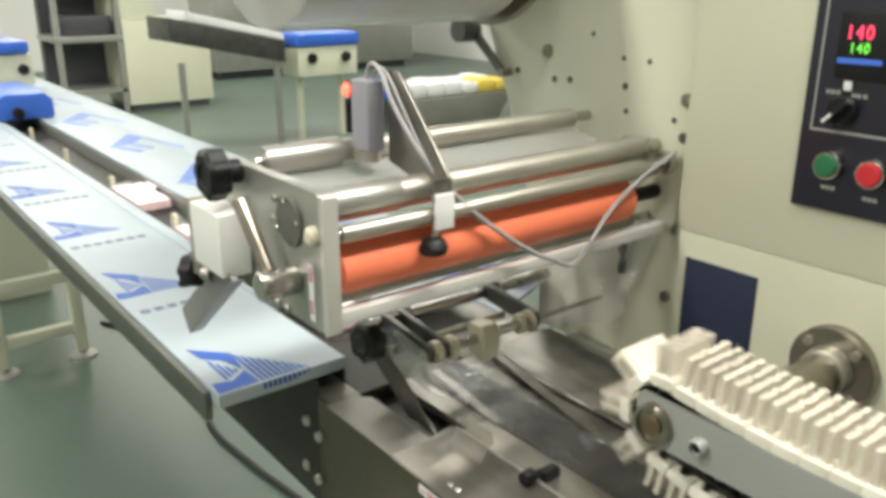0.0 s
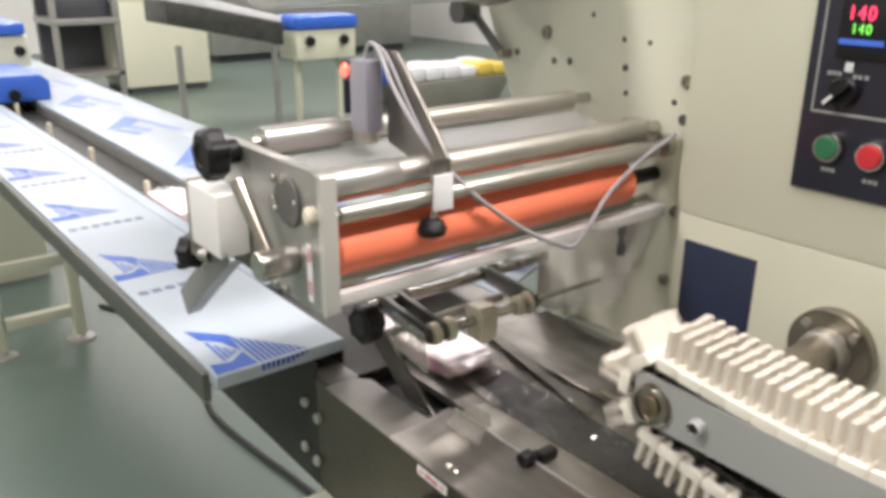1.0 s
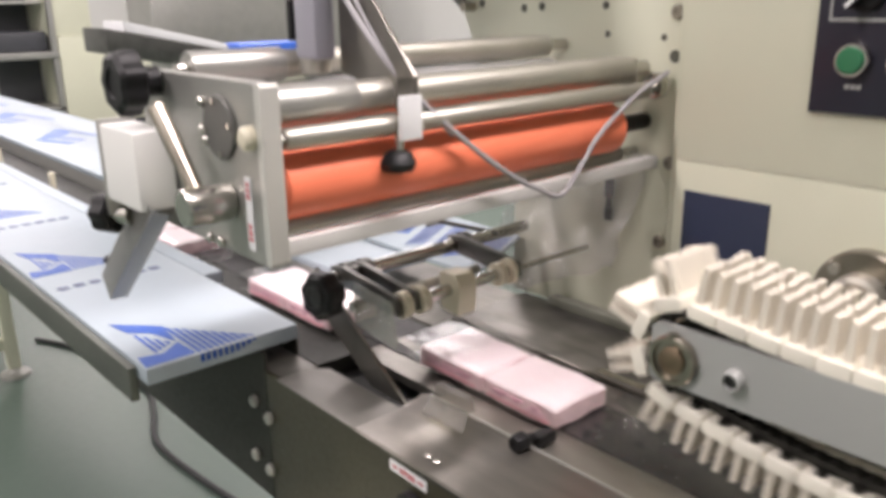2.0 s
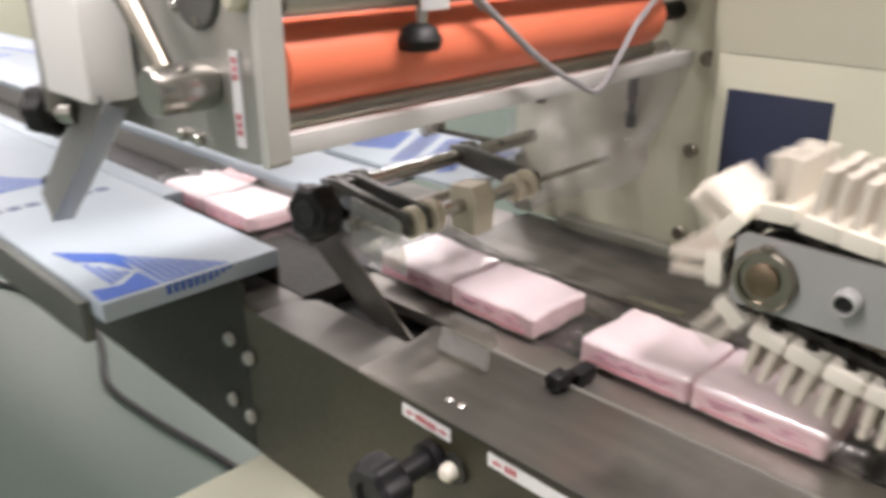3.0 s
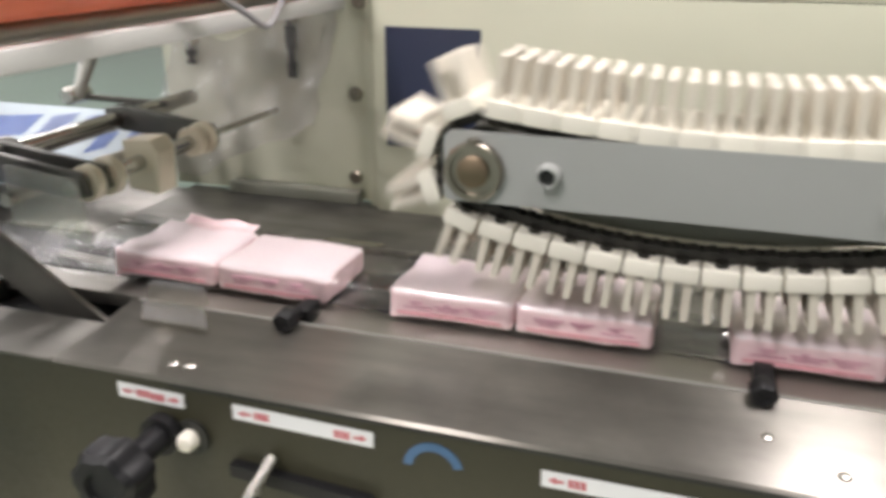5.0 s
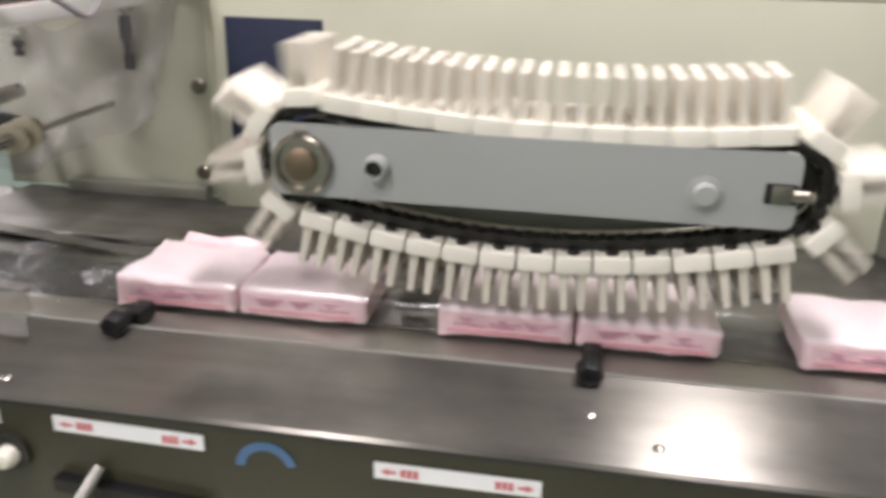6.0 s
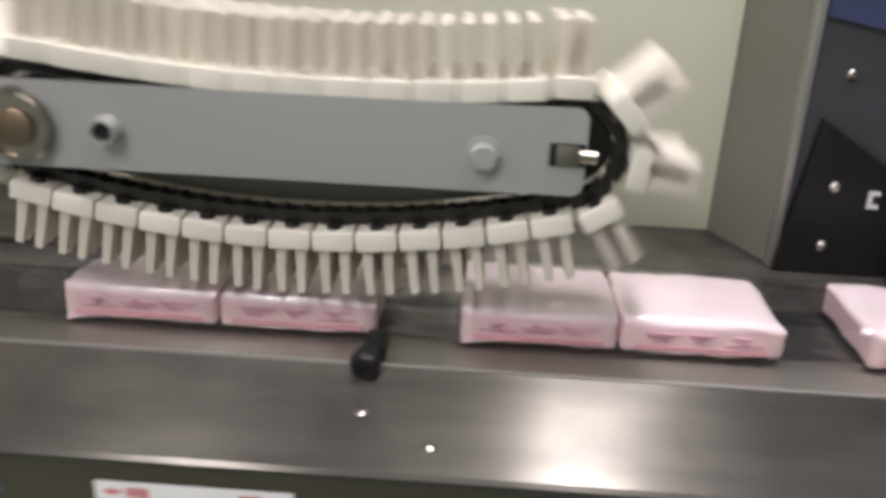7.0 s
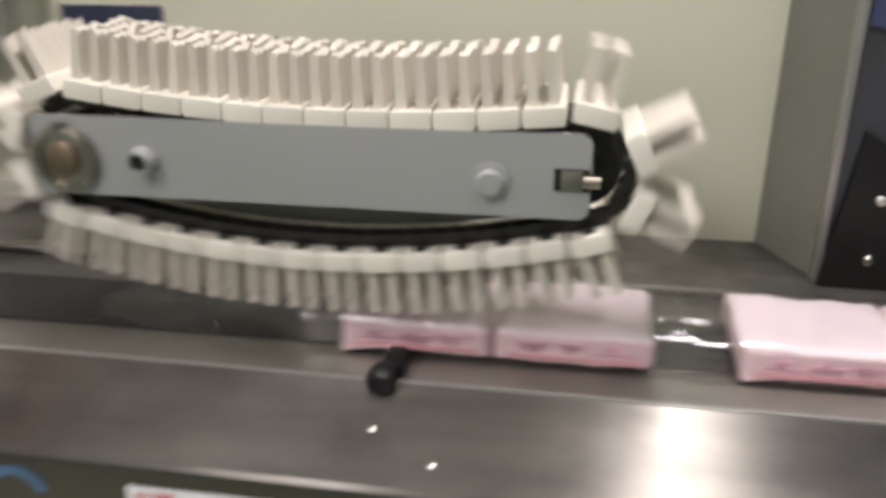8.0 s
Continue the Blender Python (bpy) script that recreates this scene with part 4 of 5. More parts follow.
for i in range(6):
    x = -1.29 - i * 0.52
    for name, m, pts in (("print", BLUE_MID, [(0.0, 0.686), (-0.19, 0.800), (-0.10, 0.815), (-0.02, 0.760)]), ("print", BLUE_PALE, [(-0.185, 0.806), (0.10, 0.872), (0.13, 0.850), (-0.08, 0.812)]),
                         ("stripe", BLUE_PALE, [(0.005, 0.745), (-0.03, 0.772), (0.06, 0.800), (0.09, 0.775)]), ("stripe", BLUE_MID, [(0.010, 0.700), (0.0, 0.722), (0.09, 0.760), (0.11, 0.738)])):
        part(name, prism(B(), [(x + u, v) for u, v in pts], "z", 0.8582, 0.8587), m, inf)
part("rear_apron_sheet", prism(B(), [(0.765, 0.8600), (0.766, 0.8640), (0.846, 0.8990), (0.848, 0.8950)], "x", -1.05, -0.76), WRAP, inf, "upturned film-wrapped sheet with blue printing")
for q, (x0, x1, v0, v1) in enumerate(((-1.0, -0.93, 0.2, 0.8), (-0.915, -0.885, 0.1, 0.9), (-0.87, -0.845, 0.3, 0.95), (-0.835, -0.815, 0.1, 0.6), (-0.80, -0.765, 0.45, 0.9))):
    sh = B()
    ya, yb = 0.766 + 0.080 * v0, 0.766 + 0.080 * v1
    za, zb = 0.8643 + 0.035 * v0, 0.8643 + 0.035 * v1
    vs = [sh.verts.new(c) for c in ((x0, ya, za), (x1, ya + 0.012, za + 0.0052), (x1, yb, zb), (x0, yb - 0.01, zb - 0.0044))]
    sh.faces.new(vs)
    bmesh.ops.solidify(sh, geom=sh.faces[:], thickness=0.0004)
    part("print", sh, BLUE_MID if q % 3 == 0 else BLUE_PALE, inf)
part("tape", box(B(), -1.50, -1.46, 0.722, 0.75, 0.8584, 0.8592), TAPE_TEAL, inf, "teal tape piece")
PUSHERS = []
for i in range(9):
    p = part("pusher", box(B(), -0.007, 0.007, -0.0055, 0.0055, 0.0, 0.047, 0.003), IVORY, inf, "ivory pusher finger", local=True)
    PUSHERS.append((p, i - 1))
part("stud", turned(B(), (-1.165, 0.455, 0.8562), (0, 0, 1), [(0, 0.010), (0.006, 0.010), (0.009, 0.006), (0.0095, 0.001)], 16), BLACK, inf)
for x in (-2.90, -4.4):
    for y in (0.40, 0.66):
        lg = part("leg", box(B(), x - 0.02, x + 0.02, y - 0.02, y + 0.02, 0.03, 0.8115, 0.003), CREAM, inf)
        part("foot", turned(B(), (x, y, 0.0), (0, 0, 1), [(0, 0.05), (0.010, 0.048), (0.018, 0.02), (0.031, 0.012)], 20), PLATE, lg)
    part("cross_bar", box(B(), x - 0.015, x + 0.015, 0.421, 0.639, 0.10, 0.14, 0.002), CREAM, inf)
    part("cross_bar", box(B(), x - 0.015, x + 0.015, 0.421, 0.639, 0.30, 0.34, 0.002), CREAM, inf)
hd = thing("blue_hood", (-3.1, 0.64, 0.86), "blue moulded end hood over the conveyor", "hood")
hdb = prism(B(), [(0.53, 0.8605), (0.53, 0.925), (0.56, 0.948), (0.68, 0.945), (0.705, 0.92), (0.705, 0.8605)], "x", -3.35, -2.98, 0.006)
part("shell", hdb, BLUE_HOOD, hd)
part("knob", lobed(B(), (-2.978, 0.59, 0.885), (1, 0, 0), 0.02, 0.02), BLACK, hd)

# power cable on the floor
solid("floor_cable", tube(B(), [(-3.15, 0.80, 0.009), (-3.02, 0.86, 0.009), (-2.85, 0.90, 0.009), (-2.66, 0.915, 0.009), (-2.46, 0.935, 0.009), (-2.30, 0.89, 0.009), (-2.12, 0.825, 0.009), (-1.87, 0.835, 0.009), (-1.62, 0.865, 0.009), (-1.20, 0.90, 0.009), (-0.80, 0.93, 0.009)], 0.009),
      RUBBER, "black power cable lying on the green floor", "cable")

# ---- far machines ----
def end_unit(x, y, z, group):
    u = thing("conveyor_end", (x, y, 0), "cream conveyor end unit with a blue cover and black knobs", "conveyor end", group)
    part("body", box(B(), x - 0.3, x, y - 0.28, y + 0.28, z - 0.30, z - 0.062, 0.01), CREAM, u)
    part("cover", box(B(), x - 0.32, x + 0.02, y - 0.30, y + 0.30, z - 0.06, z + 0.05, 0.03), BLUE_HOOD, u, "blue moulded cover")
    for dy in (-0.16, 0.16):
        part("knob", lobed(B(), (x + 0.001, y + dy, z - 0.15), (1, 0, 0), 0.045, 0.04, n=28), BLACK, u)
    for dy in (-0.2, 0.2):
        part("leg", box(B(), x - 0.17, x - 0.13, y + dy - 0.02, y + dy + 0.02, 0, z - 0.302), CREAM, u)


end_unit(-6.0, 3.54, 0.83, "far conveyor ends")
lb = thing("conveyor_end", (-3.6, 0.65, 0), "cream conveyor end unit with a blue cover and black knobs", "conveyor end", "far conveyor ends")
part("body", box(B(), -3.9, -3.6, 0.38, 0.79, 0.905, 1.025, 0.008), CREAM, lb)
part("cover", box(B(), -3.92, -3.58, 0.36, 0.78, 1.027, 1.075, 0.015), BLUE_HOOD, lb, "blue moulded cover")
part("bale", box(B(), -3.88, -3.62, 0.30, 0.70, 1.077, 1.20, 0.02), PLASTIC_WHITE, lb, "white wrapped goods")
part("stand", box(B(), -3.86, -3.66, 0.42, 0.74, 0.0, 0.903, 0.005), CREAM, lb)
for y in (0.56, 0.75):
    part("knob", lobed(B(), (-3.599, y, 0.965), (1, 0, 0), 0.022, 0.022, n=28), BLACK, lb)

fm = thing("far_machine", (-8.5, 2.8, 0), "cream packing machine with an open dark frame", "machine")
part("tower", box(B(), -9.3, -8.5, 2.66, 3.55, 0.06, 0.90, 0.01), CREAM, fm)
part("tower_upper", box(B(), -9.3, -8.52, 2.60, 3.00, 0.902, 1.60, 0.01), CREAM, fm)
part("shelf_top", box(B(), -9.2, -8.5, 2.02, 2.66, 0.70, 0.76, 0.005), PLATE, fm)
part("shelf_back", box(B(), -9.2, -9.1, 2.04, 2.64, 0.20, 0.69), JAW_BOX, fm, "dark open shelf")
part("shelf_floor", box(B(), -9.09, -8.5, 2.02, 2.655, 0.20, 0.24, 0.004), PLATE, fm)
for y in (2.03, 2.60):
    part("leg", box(B(), -8.56, -8.50, y, y + 0.05, 0.0, 0.695), PLATE, fm)
    part("upper_post", box(B(), -8.56, -8.50, y, y + 0.05, 0.765, 1.60), PLATE, fm)
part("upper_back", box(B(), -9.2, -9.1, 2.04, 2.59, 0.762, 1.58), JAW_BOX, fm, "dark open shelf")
part("upper_shelf", box(B(), -9.09, -8.58, 2.09, 2.59, 1.20, 1.23, 0.004), PLATE, fm)
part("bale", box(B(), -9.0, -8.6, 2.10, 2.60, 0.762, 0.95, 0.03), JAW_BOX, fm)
part("skirt", box(B(), -9.25, -8.52, 2.70, 3.50, 0.0, 0.058), JAW_BOX, fm)
ch = thing("chute_conveyor", (-6.0, 2.6, 0), "dark steel chute conveyor on slim legs with white film on top", "conveyor")
part("trough", prism(B(), [(2.22, 0.86), (2.22, 1.03), (3.15, 0.83), (3.15, 0.66)], "x", -6.45, -6.0, 0.004), CLAMP_GREY, ch)
part("film", prism(B(), [(2.36, 1.005), (2.36, 1.075), (3.15, 0.885), (3.15, 0.835)], "x", -6.42, -6.02, 0.004), PLASTIC_WHITE, ch, "white film on the chute")
for y, x in ((3.08, -6.03), (3.42, -6.3), (2.30, -6.03)):
    part("leg", box(B(), x - 0.02, x + 0.02, y - 0.02, y + 0.02, 0.0, 0.70), PLATE, ch)
pl = thing("goods_pallet", (-6.0, 5.0, 0), "low stack of white and yellow wrapped goods with a blue sheet", "goods stack")
part("base", prism(B(), [(4.45, 0.0), (4.25, 0.26), (5.55, 0.26), (5.35, 0.0)], "x", -6.6, -5.9, 0.01), POST, pl)
rnd = random.Random(4)
for i in range(12):
    y = 4.32 + (i % 6) * 0.205
    x = -6.56 + (i // 6) * 0.32
    bm = box(B(), x, x + 0.31, y, y + 0.20, 0.262, 0.36 + rnd.uniform(0.0, 0.05), 0.045)
    part("pack", bm, YELLOW if i in (10, 11) else PLASTIC_WHITE, pl)
part("sheet", box(B(), -6.5, -5.95, 4.10, 4.30, 0.262, 0.42, 0.03), BLUE_HOOD, pl, "blue plastic sheet")
bgm = thing("background_machine", (-10.5, 6.0, 0), "grey machine standing far back in the hall", "machine")
part("body", box(B(), -11.2, -10.4, 4.4, 7.6, 0.1, 1.5, 0.02), PLATE, bgm)
part("top", box(B(), -11.1, -10.5, 4.8, 7.0, 1.502, 1.9, 0.02), WALLS, bgm)
part("plinth", box(B(), -11.1, -10.5, 4.5, 7.5, 0.0, 0.098), JAW_BOX, bgm)

# ---- brush conveyor ----
FX0, FX1, FZ0, FZ1 = -0.372, -0.0535, 0.9235, 0.9695
bc = thing("brush_conveyor", (-0.21, 0.60, 0.945), "grey brush conveyor with white nylon brush blocks on a chain", "brush conveyor")
part("front_frame", ring_plate(B(), FX0, FX1, FZ0, FZ1, 0.5745, 0.5805, 0.006), FRAME_GREY, bc)
part("rear_frame", ring_plate(B(), FX0, FX1, FZ0, FZ1, 0.655, 0.661, 0.006), FRAME_GREY, bc)
part("spacer", box(B(), -0.30, -0.12, 0.5808, 0.6547, 0.934, 0.958, 0.001), CHAIN, bc)
be = part("bearing", turned(B(), (-0.351, 0.5743, 0.945), (0, -1, 0), [(0, 0.0195), (0.005, 0.0195), (0.0065, 0.018), (0.0065, 0.0150), (0.0035, 0.0145), (0.0035, 0.0105)], 40), BEARING, bc)
part("core", turned(B(), (-0.351, 0.5707, 0.945), (0, -1, 0), [(0, 0.0104), (0.002, 0.0104), (0.0028, 0.009), (0.0028, 0.001)], 28), BRASS, be)
part("grease_cup", cyl(B(), (-0.351, 0.570, 0.9665), (-0.351, 0.570, 0.9645), 0.004, 12), BEARING, be)
bs = part("bush", turned(B(), (-0.303, 0.5743, 0.946), (0, -1, 0), [(0, 0.0082), (0.008, 0.0072), (0.009, 0.0068), (0.009, 0.0054), (0.004, 0.0050), (0.004, 0.0003)], 24), FRAME_GREY, bc)
part("bore", cyl(B(), (-0.303, 0.5700, 0.946), (-0.303, 0.5690, 0.946), 0.0046, 16), JAW, bs)
part("nut", turned(B(), (-0.106, 0.5743, 0.943), (0, -1, 0), [(0, 0.0105), (0.0014, 0.0105), (0.0018, 0.0072), (0.0055, 0.0072), (0.0065, 0.0060), (0.0065, 0.0003)], 18), FRAME_GREY, bc, "grey bolt and washer")
sl = part("tension_slot", box(B(), -0.0725, -0.0545, 0.5735, 0.5742, 0.9395, 0.9515), JAW, bc)
part("tension_block", box(B(), -0.0690, -0.0575, 0.5722, 0.5733, 0.9400, 0.9510, 0.0004), BEARING, sl)
part("tension_bolt", cyl(B(), (-0.0575, 0.5720, 0.9455), (-0.0485, 0.5720, 0.9455), 0.0034, 12), BEARING, sl)
for sx in (-0.351, -0.0595):
    sp = part("sprocket", turned(B(), (sx, 0.600, 0.9455), (0, 1, 0), [(0, 0.0225), (0.010, 0.0225)], 24), CHAIN, bc)
    part("shaft", cyl(B(), (sx, 0.5807, 0.9455), (sx, 0.6547, 0.9455), 0.008, 16), BEARING, sp)

# chain path: bottom run to the right, round the end, top run back to the left
LOOP = []
NB = 60
for i in range(NB):
    u = i / NB
    LOOP.append((-0.351 + 0.2915 * u, 0.9170 - 0.0185 * 4 * u * (1 - u)))
for i in range(24):
    a = radians(-90 + 180 * i / 24)
    LOOP.append((-0.0595 + 0.0250 * math.cos(a), 0.9435 + 0.0265 * math.sin(a)))
for i in range(NB):
    u = i / NB
    LOOP.append((-0.0595 - 0.2915 * u, 0.9700 + 0.0060 * u - 0.0095 * 4 * u * (1 - u)))
for i in range(24):
    a = radians(90 + 180 * i / 24)
    LOOP.append((-0.351 + 0.0250 * math.cos(a), 0.9465 + 0.0295 * math.sin(a)))
LP = [Vector(p) for p in LOOP]
CUM = [0.0]
for a, b in zip(LP, LP[1:] + LP[:1]):
    CUM.append(CUM[-1] + (b - a).length)
TOTAL = CUM[-1]
BLOCKS = 32
PITCH = TOTAL / BLOCKS


def on_loop(s):
    """Place on the chain path and the angle of its outward side, s metres along."""
    def at(q):
        q %= TOTAL
        i = max(k for k in range(len(CUM) - 1) if CUM[k] <= q + 1e-9)
        f = (q - CUM[i]) / (CUM[i + 1] - CUM[i])
        return LP[i].lerp(LP[(i + 1) % len(LP)], f)
    p = at(s)
    d = at(s + PITCH * 0.45) - at(s - PITCH * 0.45)
    return p, math.degrees(math.atan2(d.y, d.x))


guide = [(-0.335 + 0.0132 * i, 0.9170 - 0.0185 * 4 * q * (1 - q) + 0.0020) for i in range(21) for q in ((0.016 + 0.0132 * i) / 0.2915,)]
part("chain_guide", prism(B(), guide + [(-0.071, 0.960), (-0.335, 0.960)], "y", 0.6105, 0.6145), POST, bc, "grey-green chain guide")
BRUSH_SPEED = 0.1573
PHASE = min((k * TOTAL / 2000 for k in range(900)), key=lambda q: abs(on_loop(q)[0].x + 0.194))


# one block, in its own space: x along the chain, -z outward
def block_base():
    bm = B()
    w = PITCH * 0.479
    prism(bm, [(-w * 0.94, -0.0042), (w * 0.94, -0.0042), (w, -0.0062), (w, -0.0135), (w * 0.93, -0.0150), (-w * 0.93, -0.0150), (-w, -0.0135), (-w, -0.0062)], "y", -0.0250, 0.0420, 0.0009)
    return bm


def bristle_row(x, seed):
    """One strip of nylon bristle, standing on its block: a thin tapering comb in one piece."""
    bm = B()
    r = random.Random(seed)
    rings = []
    for i in range(21):
        y = -0.0205 + i * 0.0029
        lean = r.uniform(-0.0011, 0.0011)
        cut = 0.0022 if i % 2 else 0.0
        ln = 0.0278 - cut + r.uniform(-0.0010, 0.0010)
        ring = []
        for d, w, k in ((0.0, 0.0030, 0.0), (0.5, 0.0025, 0.4), (1.0, 0.0021, 1.0)):
            ring.append((bm.verts.new((x + lean * k - w, y, -0.0148 - ln * d)), bm.verts.new((x + lean * k + w, y, -0.0148 - ln * d))))
        rings.append(ring)
    for p, q in zip(rings, rings[1:]):
        for d in (0, 1):
            bm.faces.new((p[d][0], p[d + 1][0], q[d + 1][0], q[d][0]))
            bm.faces.new((p[d][1], q[d][1], q[d + 1][1], p[d + 1][1]))
        bm.faces.new((p[2][0], p[2][1], q[2][1], q[2][0]))
        bm.faces.new((p[0][0], q[0][0], q[0][1], p[0][1]))
    for e in (rings[0], rings[-1]):
        for d in (0, 1):
            bm.faces.new((e[d][0], e[d][1], e[d + 1][1], e[d + 1][0]))
    return bm


def chain_link():
    bm = B()
    w = PITCH * 0.5
    for y in (-0.0110, -0.0013):
        for s in (-1, 1):
            prism(bm, [(s * 0.5 * w - 0.0062, -0.0032), (s * 0.5 * w + 0.0062, -0.0032), (s * 0.5 * w + 0.0062, 0.0032), (s * 0.5 * w - 0.0062, 0.0032)], "y", y - 0.0012, y + 0.0012, 0.0008)
    for s in (-1, 1):
        cyl(bm, (s * 0.5 * w, -0.0120, 0), (s * 0.5 * w, -0.0003, 0), 0.0042, 10)
    return bm


ORIGIN[None] = Vector((0, 0, 0))
base_me = mesh_from(block_base(), "brush_block", NYLON)
row_me = [mesh_from(bristle_row(x, 10 + i), "brush_strip", BRISTLE, 0) for i, x in enumerate((-PITCH * 0.24, PITCH * 0.24))]
link_me = mesh_from(chain_link(), "chain_link", CHAIN)
nut_me = mesh_from(turned(B(), (0, -0.0165, -0.0046), (0, 0, 1), [(0, 0.0042), (0.0036, 0.0042), (0.0036, 0.0022), (0.0012, 0.0020), (0.0012, 0.0003)], 8), "clip_nut", CHAIN)
BRUSHES = []
for i in range(BLOCKS):
    b = new("brush_block", base_me)
    b.parent = bc
    for nm, me in (("brush_strip", row_me[0]), ("brush_strip", row_me[1]), ("chain_link", link_me), ("clip_nut", nut_me)):
        o = new(nm, me)
        o.parent = b
    BRUSHES.append(b)

# ---- pack pairs in their film ----
SPEED, GAP, PAIR = 0.154, 0.241, 0.191


def pack_mesh(seed, w, d, h, fray=0.0):
    """A soft rectangular tissue pack with small rounded edges, origin at its near lower left corner."""
    bm = B()
    bmesh.ops.create_cube(bm, size=2.0)
    bmesh.ops.subdivide_edges(bm, edges=bm.edges[:], cuts=13, use_grid_fill=True)
    half, rr = Vector((w / 2, d / 2, h / 2)), 0.0042
    for v in bm.verts:
        c = Vector([math.copysign(abs(u) ** 0.62, u) for u in v.co])
        q = Vector([c[i] * half[i] for i in range(3)])
        inner = Vector([max(-(half[i] - rr), min(half[i] - rr, q[i])) for i in range(3)])
        off = q - inner
        if off.length > 1e-6:
            q = inner + off.normalized() * rr
        q.z *= 1 - 0.10 * max(abs(c.x) ** 5, abs(c.y) ** 4)
        o = Vector((seed * 3.1, 0, 0))
        q += 0.0017 * noise.noise_vector(q * 45 + o) + 0.0007 * noise.noise_vector(q * 170 + o)
        loose = max(0.0, 0.1 - c.x)
        q += fray * loose * (noise.noise_vector(q * 38 + o) + 0.5 * noise.noise_vector(q * 110 + o))
        v.co = q + half
        v.co.z = max(v.co.z, 0.0003)
    return bm


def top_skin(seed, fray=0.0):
    """The paler top of a pack: the upward faces of its shape, a hair proud."""
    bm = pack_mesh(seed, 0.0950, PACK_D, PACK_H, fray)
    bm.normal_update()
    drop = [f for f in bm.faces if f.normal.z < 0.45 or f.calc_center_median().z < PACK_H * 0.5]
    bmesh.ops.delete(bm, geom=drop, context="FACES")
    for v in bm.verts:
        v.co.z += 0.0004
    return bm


PACK_D, PACK_H = 0.076, 0.0235

def sleeve(w0, w1, seed):
    """The clear tube over a pair: taut over the packs, with lengthwise wrinkles where it spans a gap."""
    def place(u, v):
        x = w0 + (w1 - w0) * u
        edge = max(0.0, -x, x - PAIR) / 0.025
        seam = max(0.0, 1 - abs(x - 0.0958) / 0.005)
        loose = min(1.0, edge * 3 + seam * 0.3)
        hy, hz, r = PACK_D * 0.517 * (1 - 0.03 * loose), PACK_H * 0.565 * (1 - 0.08 * loose), 0.0052
        flat_y, flat_z = hy - r, hz - r
        arc = r * math.pi / 2
        q = v * 4 * (flat_y + flat_z + arc) * 0.99999
        for side in range(4):
            turn = side * math.pi / 2
            run = 2 * (flat_y if side % 2 else flat_z)
            ny, nz = round(math.cos(turn)), round(math.sin(turn))
            if q <= run:
                n = Vector((0, ny, nz))
                p = Vector((x, ny * hy - nz * (q - run / 2), nz * hz + ny * (q - run / 2)))
                break
            q -= run
            if q <= arc or side == 3:
                n = Vector((0, math.cos(turn + q / r), math.sin(turn + q / r)))
                p = Vector((x, (ny - nz) * flat_y, (ny + nz) * flat_z)) + r * n
                break
            q -= arc
        wave = 0.0013 * loose * math.sin(64 * v + seed + 30 * x) * (0.4 + noise.noise(Vector((x * 30, v * 7, seed))))
        p += n * wave + (0.0006 + 0.0012 * loose) * noise.noise_vector(Vector((p.x * 20, p.y * 70, p.z * 70 + seed * 5)))
        return p + Vector((0, PACK_D / 2, PACK_H * 0.53))
    return sheet(60, 72, place)


PAIRS = []
for n_, k in enumerate((-1, 0, 1)):
    e = new("wrapped_pack_pair")
    e.empty_display_size = 0.03
    tagged(e, "pair of pink tissue packs in a clear film tube", "tissue packs", "wrapped packs on the lane")
    ORIGIN[e] = Vector((0, 0, 0))
    for q, x in enumerate((0.0, 0.0965)):
        fray = (0.001, 0.002, 0.004)[n_] if q == 0 else 0.0
        p = new("tissue_pack", mesh_from(pack_mesh(q + 1, 0.0950, PACK_D, PACK_H, fray), "tissue_pack", PINK, 50))
        p.parent = e
        p.location = (x, 0, 0)
        ORIGIN[p] = ORIGIN[e]
        part("top_panel", top_skin(q + 1, fray), PINK_PALE, p, "paler top faces", smooth=50, local=True)
        for j in range(3):
            a = 0.012 + j * 0.024
            for w_, zz in enumerate((0.0108, 0.0132, 0.0152)):
                cut = 0.006 * ((j * 5 + w_ * 3 + q * 2) % 4)
                part("print_bar", box(B(), a + cut * 0.4, a + 0.0225 - cut * 0.6, -0.0014, 0.0015, zz, zz + 0.0006), INK_VIOLET, p, "violet unreadable print", local=True)
        part("print_band", box(B(), 0.008, 0.086, -0.0013, 0.0012, 0.0052, 0.0076), PINK_DEEP, p, local=True)
    f = part("film_tube", sleeve(-0.0255, PAIR + 0.0245, k + 2), FILM, e, "clear film tube", smooth=70, local=True)
    if k == 1:
        part("loose_flap", sheet(14, 6, lambda u, v: crumple((0.018 + 0.075 * u, 0.066 + 0.016 * v, PACK_H - 0.001 + 0.007 * v * (1 - 0.5 * u)), 45, 0.005)), PINK, e, "raised crumpled paper flap", smooth=50, local=True)
    PAIRS.append((e, k))


def ribbon(length, seed):
    def place(u, v):
        p = Vector((length * u, PACK_D * 1.15 * (v - 0.07), 0.0065 + 0.004 * math.sin(23 * u * length * 3 + 3 * v)))
        return p + 0.0085 * noise.noise_vector(Vector((p.x * 22, p.y * 45, p.z * 30 + seed * 7.0))) + 0.0030 * noise.noise_vector(p * 70)
    return sheet(84, 13, place)


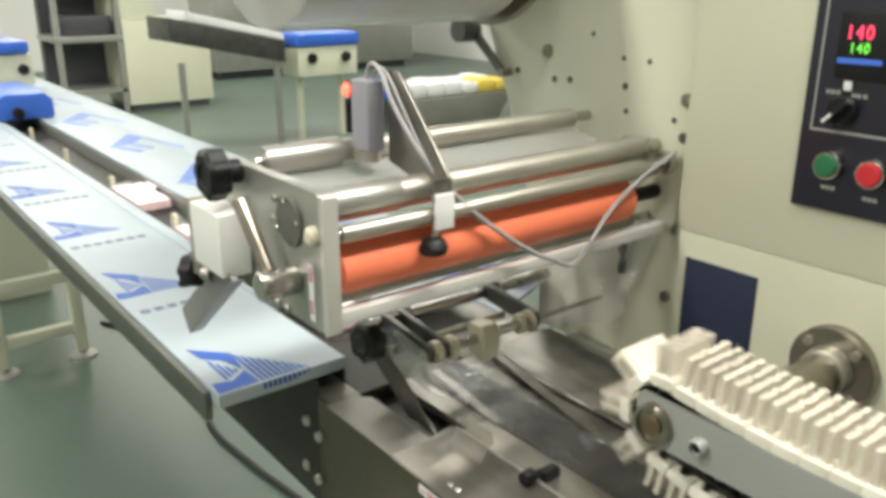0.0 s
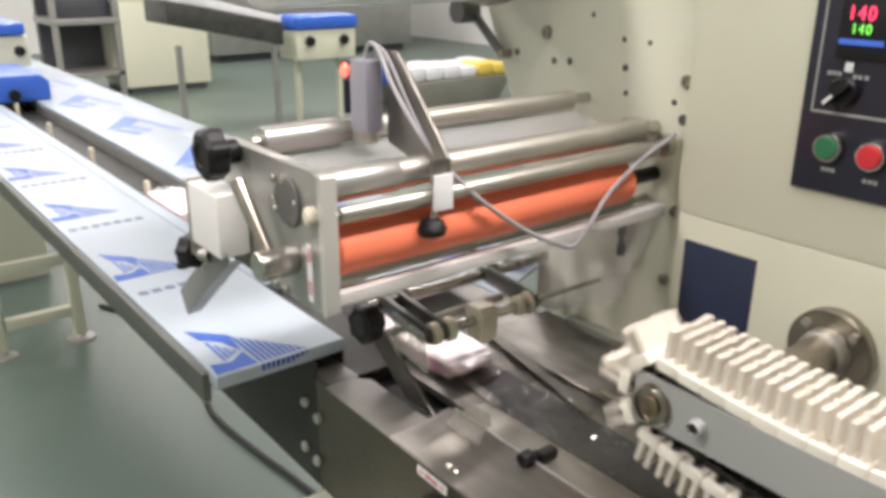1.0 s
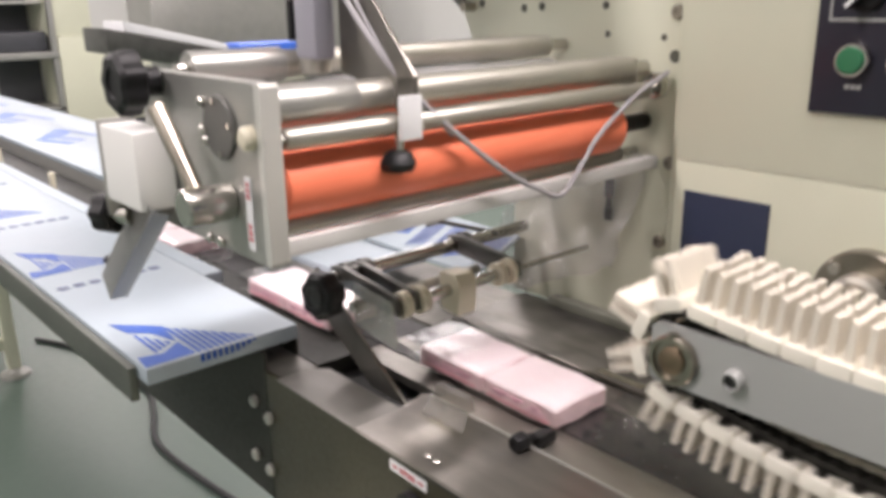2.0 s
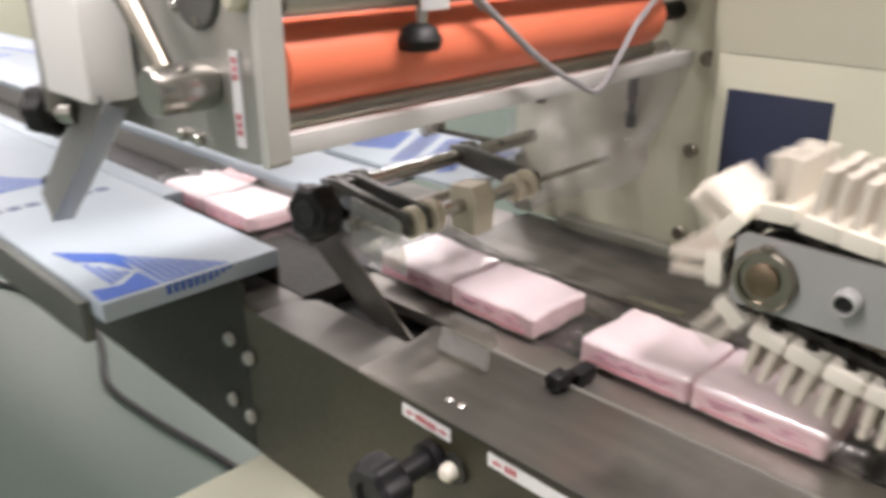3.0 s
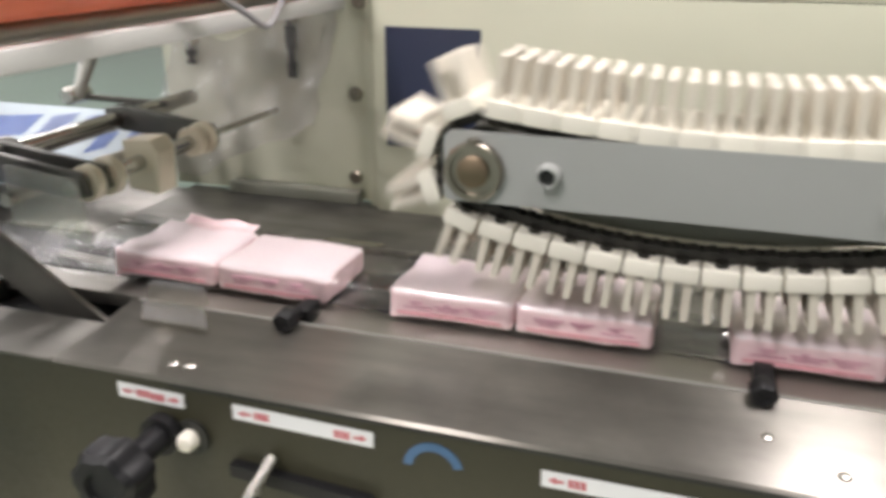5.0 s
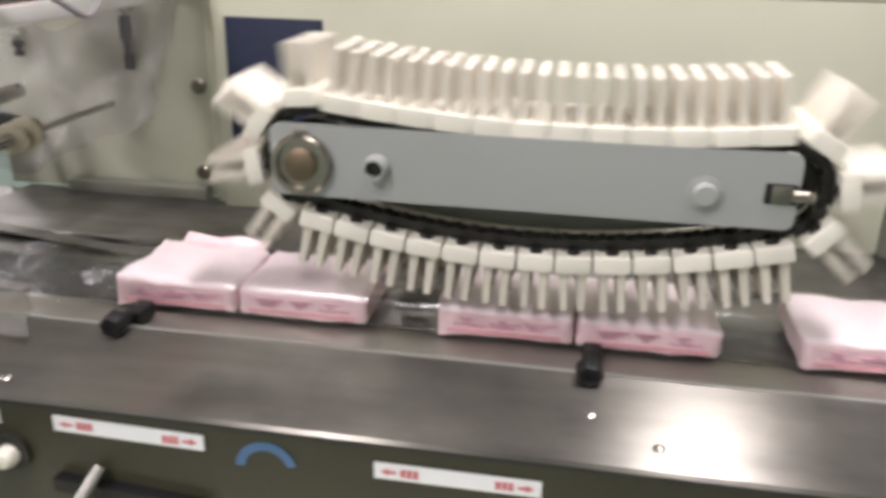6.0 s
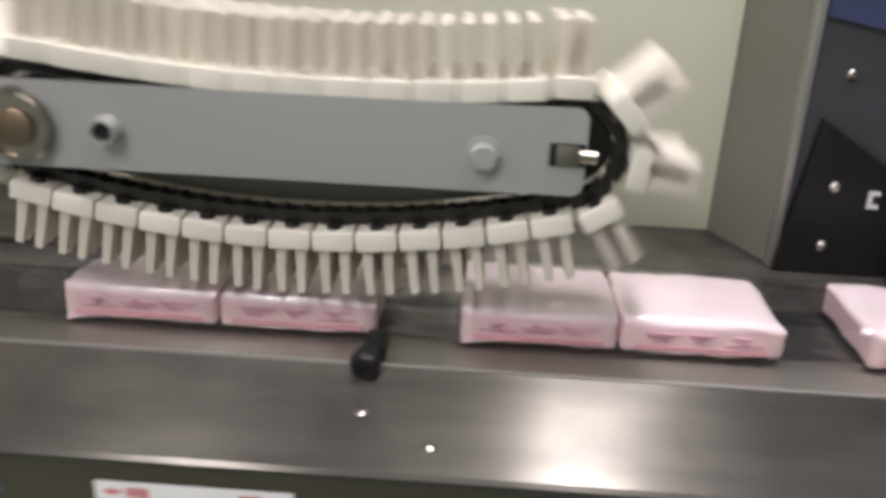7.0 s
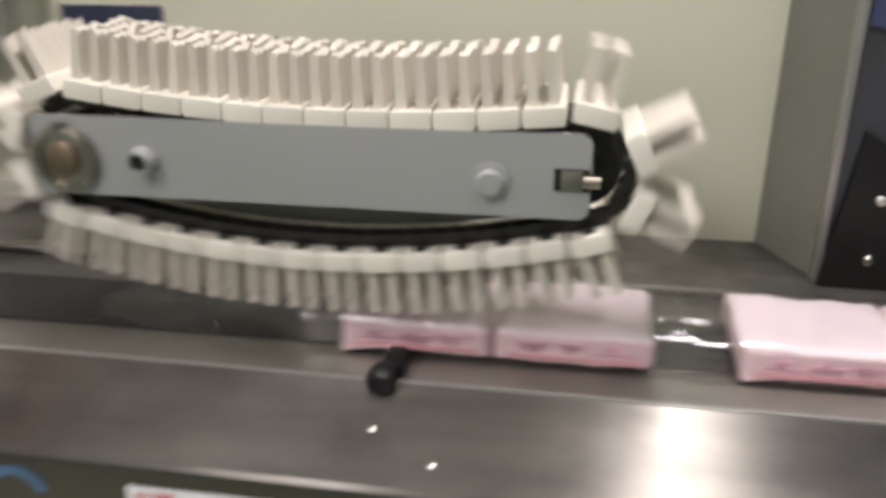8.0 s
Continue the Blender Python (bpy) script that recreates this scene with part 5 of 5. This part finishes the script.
lead = tagged(new("leading_film", mesh_from(ribbon(0.52, 1), "leading_film", LOOSE, 40)), "empty crumpled clear film ahead of the packs", "plastic film")
trail = tagged(new("trailing_film", mesh_from(ribbon(0.16, 2), "trailing_film", LOOSE, 40)), "empty crumpled clear film behind the packs", "plastic film")


# ---- what moves ----
def lane_height(x):
    """Height of the lane under x: a slight rise where the packs pass the folding slot."""
    return 0.8187 + 0.006 * max(0.0, 1 - abs(x + 0.72) / 0.10)


def travel(t):
    """Left end of the middle pair on the lane at a time; the line runs a little behind until it is up to speed."""
    u = min(1.0, max(0.0, (t - 2.0) / 1.5))
    return -0.499 + SPEED * (t - 4.5) - 0.030 * (1 - u * u * (3 - 2 * u))


def infeed(x):
    """The pushers run faster than the film: places before the lane entry are spread out."""
    return x if x > -0.78 else -0.78 + 1.7 * (x + 0.78)


def motions():
    times = [i * 0.1 for i in range(81)]
    org = Vector(bc.location)
    for i, b in enumerate(BRUSHES):
        rows = []
        for t in times:
            p, ang = on_loop(PHASE + i * PITCH + BRUSH_SPEED * (t - 6.5))
            rows.append((t, pose(p.x - org.x, 0.0, p.y - org.z, 0, -ang, 0)))
        walk(b, rows)
    for e, k in PAIRS:
        rows = []
        for t in times[::4]:
            x = infeed(travel(t) - GAP * k)
            z0, z1 = lane_height(x), lane_height(x + PAIR)
            rows.append((t, pose(x, LANE - 0.026 * min(1.0, max(0.0, (-0.80 - x) / 0.25)), z0 + 0.0008, 0, math.degrees(math.atan2(z0 - z1, PAIR)), 0)))
        walk(e, rows)
    at = Vector(inf.location)
    for p, k in PUSHERS:
        rows = []
        for t in times[::2]:
            x = infeed(travel(t) - GAP * k) - 0.016
            down = min(1.0, max(0.0, (x + 1.30) / 0.06))      # the finger dives under the lane at its end
            rows.append((t, pose(min(x, -1.22) - at.x, 0.582 - at.y, 0.8172 - 0.09 * down - at.z)))
        walk(p, rows)
    for ob, off in ((lead, PAIR + 0.03 + GAP), (trail, -0.17 - GAP)):
        rows = []
        for t in times[::8]:
            x = travel(t) + off
            rows.append((t, pose(x, LANE, 0.8187 + 0.0008)))
        walk(ob, rows)


motions()
